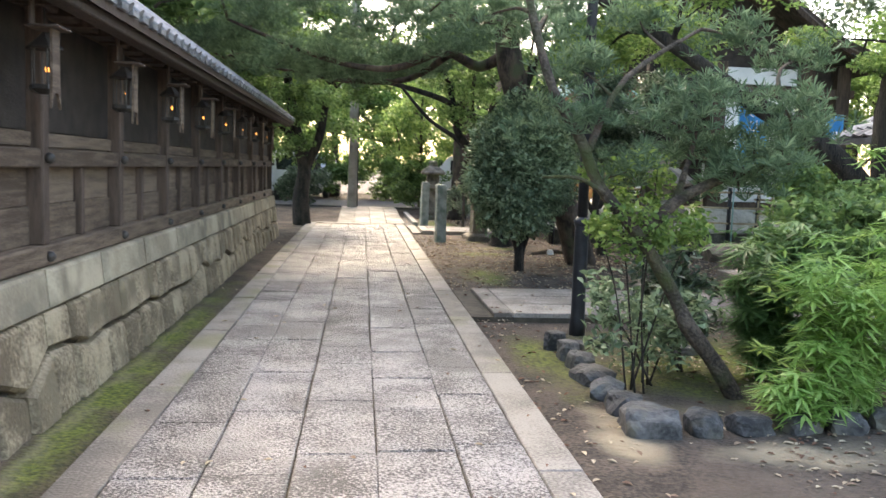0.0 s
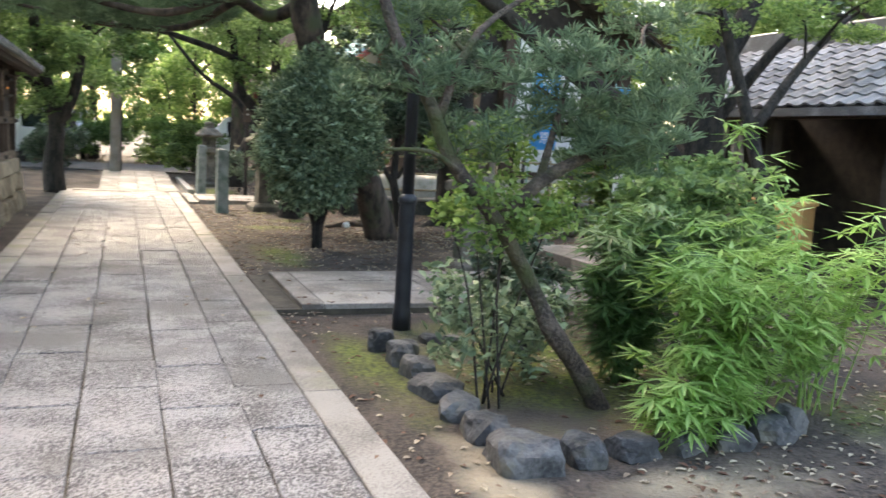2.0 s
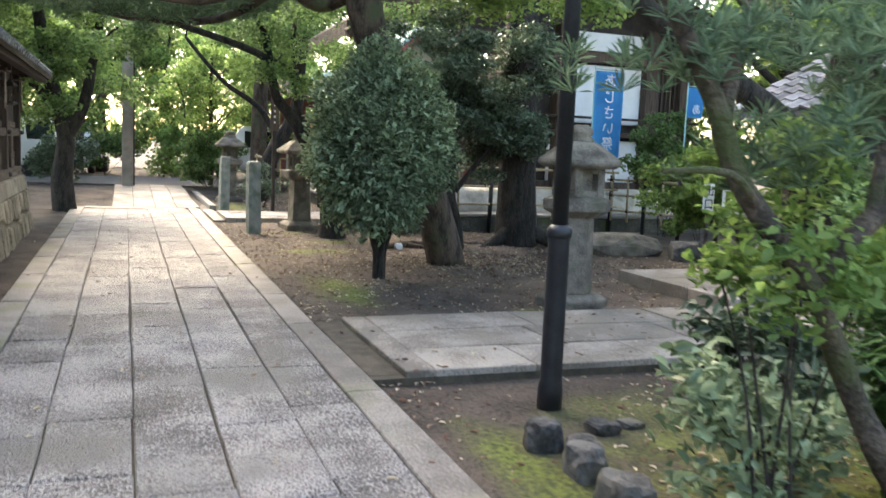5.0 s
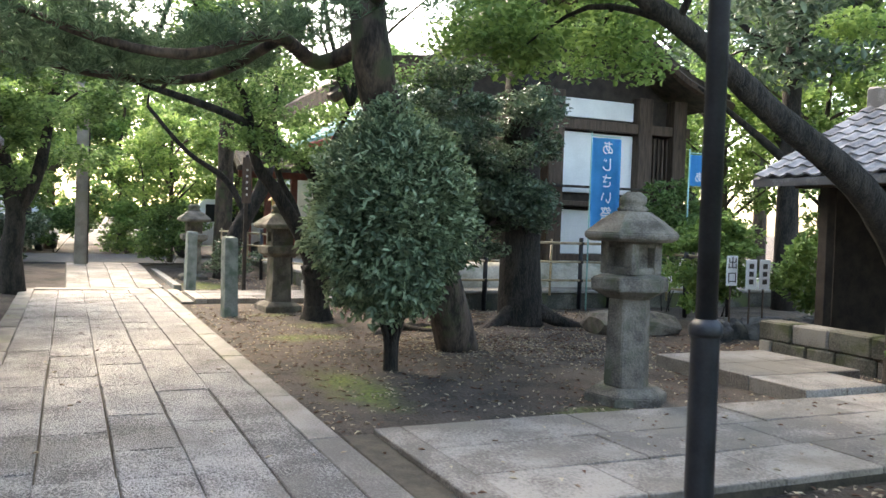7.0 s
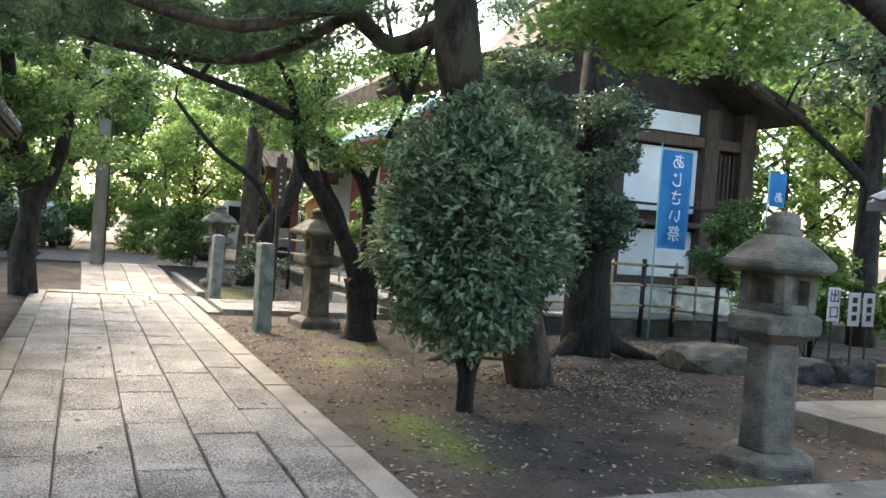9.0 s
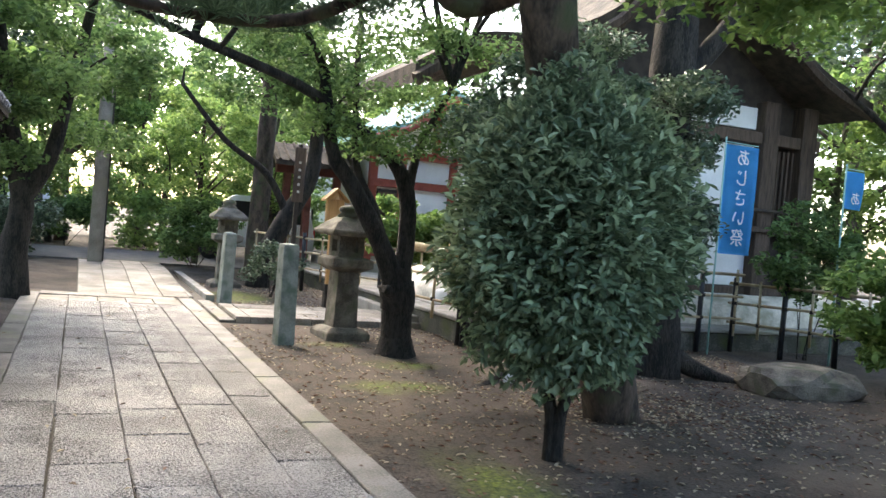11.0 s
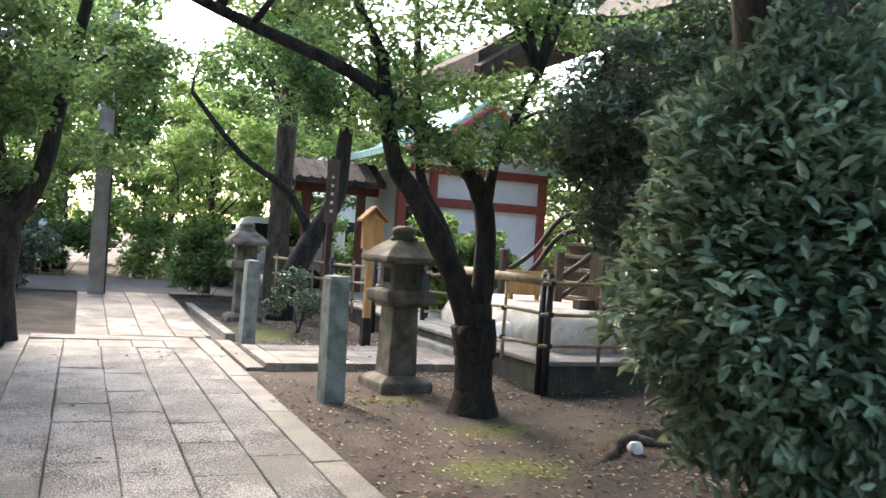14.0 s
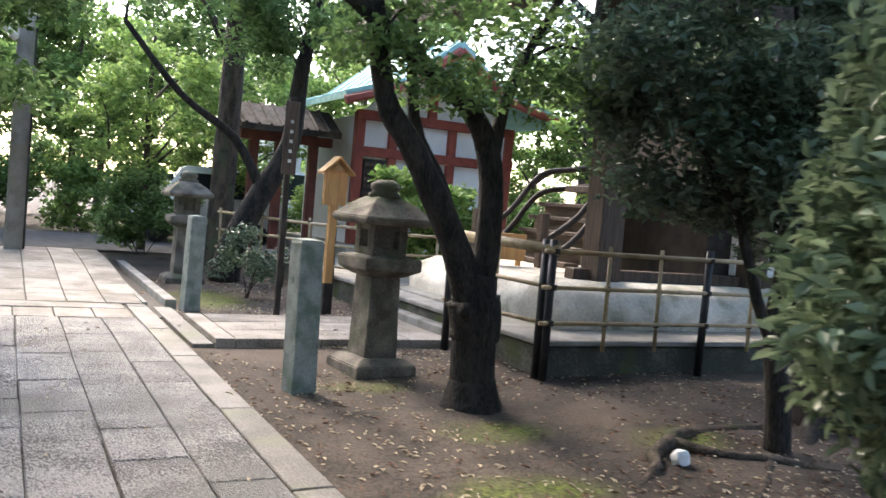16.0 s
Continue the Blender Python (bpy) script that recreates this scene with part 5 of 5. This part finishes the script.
t = thing("red_gate", 4.1, 29.2, 0, "weathered brown-red timber gate with a tiled roof", "gate")
for x in (0, 0.55, 1.3):
    part("pillar", boxed(x - 0.09, x + 0.09, -0.09, 0.09, -0.05, 2.7), BROWNRED, t)
part("beam", boxed(-0.3, 1.7, -0.1, 0.1, 2.6, 2.8), BROWNRED, t)
bm = bmesh.new()
sec = [(-0.9, 2.75), (-0.9, 2.87), (0, 3.35), (0.9, 2.87), (0.9, 2.75), (0, 3.2)]
ea = [bm.verts.new((-0.5, a, b)) for a, b in sec]
eb = [bm.verts.new((1.6, a, b)) for a, b in sec]
for i in range(6):
    bm.faces.new((ea[i], ea[(i + 1) % 6], eb[(i + 1) % 6], eb[i]))
bm.faces.new(ea)
bm.faces.new(eb)
gr_ = part("roof", bm, BARKROOF, t, "dark weathered gate roof")
for k in range(8):
    bm = bmesh.new()
    tube(bm, [(-0.4 + k * 0.25, -0.92, 2.87), (-0.4 + k * 0.25, 0, 3.36)], [0.04, 0.04], 6)
    part("roof_batten", bm, BARKROOF, gr_)

# ---- long tiled-roof building ----
tb = thing("tiled_building", 7.85, 13.2, 0, "long open building with dark timber and a grey tiled roof", "building", "", -90)
part("back_wall", boxed(0.3, 9, 2.6, 2.8, 0, 2.4, 0), WOOD_BLACK, tb)
part("side_wall", boxed(0.3, 0.45, 0.6, 2.6, 0, 2.3, 0), WOOD_BLACK, tb)
for k in range(5):
    part("post", boxed(0.4 + k * 2, 0.54 + k * 2, 0.35, 0.49, -0.05, 2.3), WOOD_BLACK, tb)
part("eave_beam", boxed(0, 9, 0.33, 0.5, 2.1, 2.26), WOOD_POST, tb)
bm = bmesh.new()
sec = [(-0.15, 2.1), (-0.15, 2.2), (2.0, 3.35), (4.2, 2.2), (4.2, 2.1), (2.0, 3.2)]
ea = [bm.verts.new((-0.25, a, b)) for a, b in sec]
eb = [bm.verts.new((9.2, a, b)) for a, b in sec]
for i in range(6):
    bm.faces.new((ea[i], ea[(i + 1) % 6], eb[(i + 1) % 6], eb[i]))
bm.faces.new(ea)
bm.faces.new(eb)
tr_ = part("roof", bm, ROOFTILE, tb, "grey tiled roof slope")
part("ridge", boxed(-0.25, 9.2, 1.85, 2.15, 3.28, 3.6, 0.03), ROOFTILE, tr_)
slope = Vector((0, 2.15, 1.15)).normalized()
tilem = None
for i in range(30):
    for j in range(9):
        if tilem is None:
            bm = bmesh.new()
            arc = [(-0.13, 0.0), (-0.09, 0.035), (-0.04, 0.03), (0.02, 0.0), (0.08, -0.005), (0.14, 0.012)]
            lo = [bm.verts.new((a, 0, b + 0.04)) for a, b in arc]
            hi = [bm.verts.new((a, 0.3, b + 0.012)) for a, b in arc]
            un = [bm.verts.new((a, 0, b + 0.012)) for a, b in arc]
            for k in range(5):
                bm.faces.new((lo[k], lo[k + 1], hi[k + 1], hi[k]))
                bm.faces.new((un[k], un[k + 1], lo[k + 1], lo[k]))
            o = part("tile", bm, ROOFTILE, tr_)
            tilem = o.data
        else:
            o = new("tile", tilem)
            o.parent = tr_
        p = Vector((-0.1 + i * 0.27, -0.15, 2.2)) + slope * (j * 0.262)
        o.matrix_basis = pose(p.x, p.y, p.z, math.degrees(math.atan2(1.15, 2.15)), 0, 0)
t = thing("wooden_box", 7.65, 9.85, 0.25, "orange-brown wooden box on low legs under the eave", "box", "", -60)
part("body", boxed(-0.4, 0.4, -0.25, 0.25, 0.2, 0.75), NEWWOOD, t)
part("lid", boxed(-0.43, 0.43, -0.28, 0.28, 0.75, 0.8), NEWWOOD, t)
for sx in (-0.34, 0.34):
    part("leg", boxed(sx - 0.04, sx + 0.04, -0.2, 0.2, -0.28, 0.2), WOOD_POST, t)
part("letter_bar", boxed(-0.08, 0.08, -0.256, -0.25, 0.32, 0.66, 0), WOOD_BLACK, t)
for i, yq in enumerate((10.9, 10.55, 10.3)):
    t = thing("leaning_plank", 7.5, yq, 0.41, "weathered plank leaning against the eave", "plank", "leaning planks")
    bm = bmesh.new()
    tube(bm, [(0, 0, 0.0), (0.42, 0.4 + 0.15 * i, 1.6)], [0.05, 0.045], 6)
    part("plank", bm, BARK_GREY, t)

lw = structure(part("wall_low", boxed(7.4, 7.66, 10.27, 12.86, -0.1, 0.36, 0), JOINT), "core of the low mossy stone wall")
for r in range(2):
    y = 10.25
    while y < 12.8:
        y2 = min(y + rs.uniform(0.35, 0.65), 12.88)
        b = boxed(7.36 + rs.uniform(-0.01, 0.01), 7.7, y + 0.006, y2 - 0.006, -0.06 + r * 0.24, 0.175 + r * 0.24, 0.02)
        part("stone", rough(b, 0.012, 5), MOSSY_STONE if rs.random() < 0.5 else GRANITE_EDGE, lw)
        y = y2

# ---- banners and small signs ----
def banner(x, y, w, z0, z1, words, label, rz=0.0):
    t = thing("banner", x, y, 0.0, label, "banner", "festival banners", rz)
    bm = bmesh.new()
    tube(bm, [(0, 0, 0.0), (0, 0, z1 + 0.1)], [0.016, 0.012], 8)
    tube(bm, [(0, 0, z1 + 0.03), (w + 0.03, 0, z1 + 0.03)], [0.009, 0.009], 6)
    part("pole", bm, COPPER, t, "thin green pole", True)
    bm = bmesh.new()
    nx, nz = 8, 24
    g = [[bm.verts.new((0.03 + w * i / nx, 0.025 * math.sin(3 * i / nx + 2.5 * k / nz), z0 + (z1 - z0) * k / nz)) for i in range(nx + 1)] for k in range(nz + 1)]
    for a, b in zip(g, g[1:]):
        for i in range(nx):
            bm.faces.new((a[i], a[i + 1], b[i + 1], b[i]))
    bmesh.ops.solidify(bm, geom=bm.faces[:], thickness=0.003)
    cloth = part("cloth", bm, BLUE, t, "", True)
    step = (z1 - z0) * 0.92 / max(len(words), 1)
    for k, ch in enumerate(words):
        cu = bpy.data.curves.new("letter", "FONT")
        cu.body, cu.size, cu.align_x, cu.extrude = ch, min(step * 0.92, w * 0.6), "CENTER", 0.002
        tmp = bpy.data.objects.new("letter", cu)
        me = bpy.data.meshes.new_from_object(tmp)
        me.transform(Matrix.Translation((0.03 + w / 2, -0.035, z1 - step * (k + 0.92))) @ Matrix.Diagonal((-1, 1, 1, 1)) @ pose(0, 0, 0, 90))
        finish("letter", me, WHITE, cloth)
        bpy.data.objects.remove(tmp)


banner(8.0, 17.75, 0.62, 1.5, 3.12, "あじさい祭", "blue festival banner with white letters on a thin pole", 3)
banner(9.5, 16.9, 0.34, 2.3, 2.85, "あ", "small blue banner on a thin pole", 3)
for i, (x, z) in enumerate(((7.9, 0.75), (8.25, 0.7), (8.5, 0.7))):
    t = thing("small_sign", x, 14.0, 0, "small white notice on a thin stake beside hydrangeas", "sign", "small signs")
    part("stake", boxed(-0.015, 0.015, -0.01, 0.01, -0.05, z + 0.2), WOOD_POST, t)
    pn = part("panel", boxed(-0.1, 0.1, -0.025, -0.012, z, z + 0.42), WHITE, t)
    if i == 0:
        for k, ch in enumerate("出口"):
            cu = bpy.data.curves.new("letter", "FONT")
            cu.body, cu.size, cu.align_x, cu.extrude = ch, 0.18, "CENTER", 0.002
            tmp = bpy.data.objects.new("letter", cu)
            me = bpy.data.meshes.new_from_object(tmp)
            me.transform(Matrix.Translation((0, -0.029, z + 0.25 - k * 0.2)) @ pose(0, 0, 0, 90))
            finish("letter", me, IRON, pn)
            bpy.data.objects.remove(tmp)
        continue
    for k in range(3):
        part("letter_bar", boxed(-0.04, 0.04, -0.029, -0.025, z + 0.07 + k * 0.11, z + 0.14 + k * 0.11, 0), IRON, pn)

# crumpled scrap between the roots
rock(3.52, 15.5, 0.075, 0.05, 0.07, 71, "crumpled white plastic scrap on the earth", "white_scrap", "", 0, WHITE)


# ---- vehicles and street side ----
def car(x, y, rz, label):
    t = thing("car", x, y, 0.17, label, "car", "parked cars", rz)
    bm = bmesh.new()
    sec = [(-1.7, 0.35), (-1.7, 0.9), (-1.62, 1.0), (-1.5, 1.72), (-1.2, 1.82), (0.6, 1.82), (1.15, 1.1), (1.68, 0.98), (1.75, 0.4)]
    a = [bm.verts.new((x_, -0.74 + (0.1 if z > 1.2 else 0), z)) for x_, z in sec]
    b = [bm.verts.new((x_, 0.74 - (0.1 if z > 1.2 else 0), z)) for x_, z in sec]
    for i in range(9):
        bm.faces.new((a[i], a[(i + 1) % 9], b[(i + 1) % 9], b[i]))
    bm.faces.new(a)
    bm.faces.new(b)
    bmesh.ops.bevel(bm, geom=bm.edges[:], offset=0.05, segments=2, affect="EDGES")
    body = part("body", bm, CARPAINT, t, "", True)
    for s in (-1, 1):
        part("side_window", boxed(-1.3, 0.55, s * 0.69 - 0.02, s * 0.69 + 0.02, 1.12, 1.66, 0), CARGLASS, body)
        part("tail_lamp", boxed(-1.72, -1.66, s * 0.6 - 0.08, s * 0.6 + 0.08, 0.75, 1.0), TAIL, body)
        for wx in (-1.1, 1.15):
            bm = bmesh.new()
            tube(bm, [(wx, s * 0.6, 0.28), (wx, s * 0.77, 0.28)], [0.28, 0.28], 20)
            w = part("wheel", bm, TYRE, t, "", True)
            bm = bmesh.new()
            tube(bm, [(wx, s * 0.77, 0.28), (wx, s * 0.78, 0.28)], [0.17, 0.16], 16)
            part("rim", bm, IRON, w)
    part("rear_window", boxed(-1.64, -1.6, -0.55, 0.55, 1.12, 1.6, 0), CARGLASS, body)
    part("windscreen", boxed(0.86, 0.9, -0.55, 0.55, 1.2, 1.6, 0), CARGLASS, body)


car(-3.3, 33.0, 70, "small white van parked across the street")
car(-1.9, 36.3, 80, "white car parked across the street")
car(3.9, 32.4, 175, "pale car parked at the street edge")
for x, y, w, h in ((-10, 42, 9, 4), (14, 48, 9, 4)):
    t = thing("house", x, y, 0.2, "pale house across the street behind trees", "house", "houses across the street")
    part("wall", boxed(-w / 2, w / 2, 0, 6, -0.5, h, 0), PLASTER, t)
    bm = bmesh.new()
    lo = [bm.verts.new(p) for p in ((-w / 2 - .4, -.4, h), (w / 2 + .4, -.4, h), (w / 2 + .4, 6.4, h), (-w / 2 - .4, 6.4, h))]
    hi = [bm.verts.new((-w / 2, 3, h + 1.4)), bm.verts.new((w / 2, 3, h + 1.4))]
    for f in ((lo[0], lo[1], hi[1], hi[0]), (lo[2], lo[3], hi[0], hi[1]), (lo[1], lo[2], hi[1]), (lo[3], lo[0], hi[0]), lo[::-1]):
        bm.faces.new(f)
    part("roof", bm, ROOFTILE, t)
    for k in range(3):
        wd = part("window", boxed(-w / 2 + 1 + k * 2.5, -w / 2 + 2.4 + k * 2.5, -0.04, 0.02, 1.0, 2.3), WHITE, t)
        part("pane", boxed(-w / 2 + 1.08 + k * 2.5, -w / 2 + 2.32 + k * 2.5, -0.05, -0.045, 1.08, 2.22, 0), CARGLASS, wd)

# ---- litter and small twigs ----
rg = np.random.default_rng(77)
pts = []
while len(pts) < 11000:
    x, y = rg.uniform(1.15, 8), rg.uniform(3, 26)
    if noise.noise(Vector((x * 0.8, y * 0.8, 5))) + rg.uniform(-0.5, 0.5) < 0.05 and len(pts) > 400:
        continue
    z = noise.noise(Vector((x * 0.7, y * 0.7, 0))) * 0.035 + noise.noise(Vector((x * 3, y * 3, 2))) * 0.016 - 0.002
    if 8.4 < y < 10.25 or 19.6 < y < 21.3:
        if rg.uniform() < 0.85:
            continue
        z = 0.082
    pts.append((x, y, z))
for _ in range(1800):
    x, y = 4.4 + rg.normal() * 1.0, 13.9 + rg.normal() * 0.7
    if x > 1.2:
        pts.append((x, y, noise.noise(Vector((x * 0.7, y * 0.7, 0))) * 0.035 + noise.noise(Vector((x * 3, y * 3, 2))) * 0.016 + 0.002))
for _ in range(120):
    pts.append((rg.uniform(-1.8, 1.1), rg.uniform(2, 21), 0.042))
litter = foliage("fallen_leaves", pts, LITTER, None, 0.05, 0.024, 78, 0.95)
tagged(litter, "scattered brown and yellow fallen leaves on the earth", "leaf litter", "", "stuff")
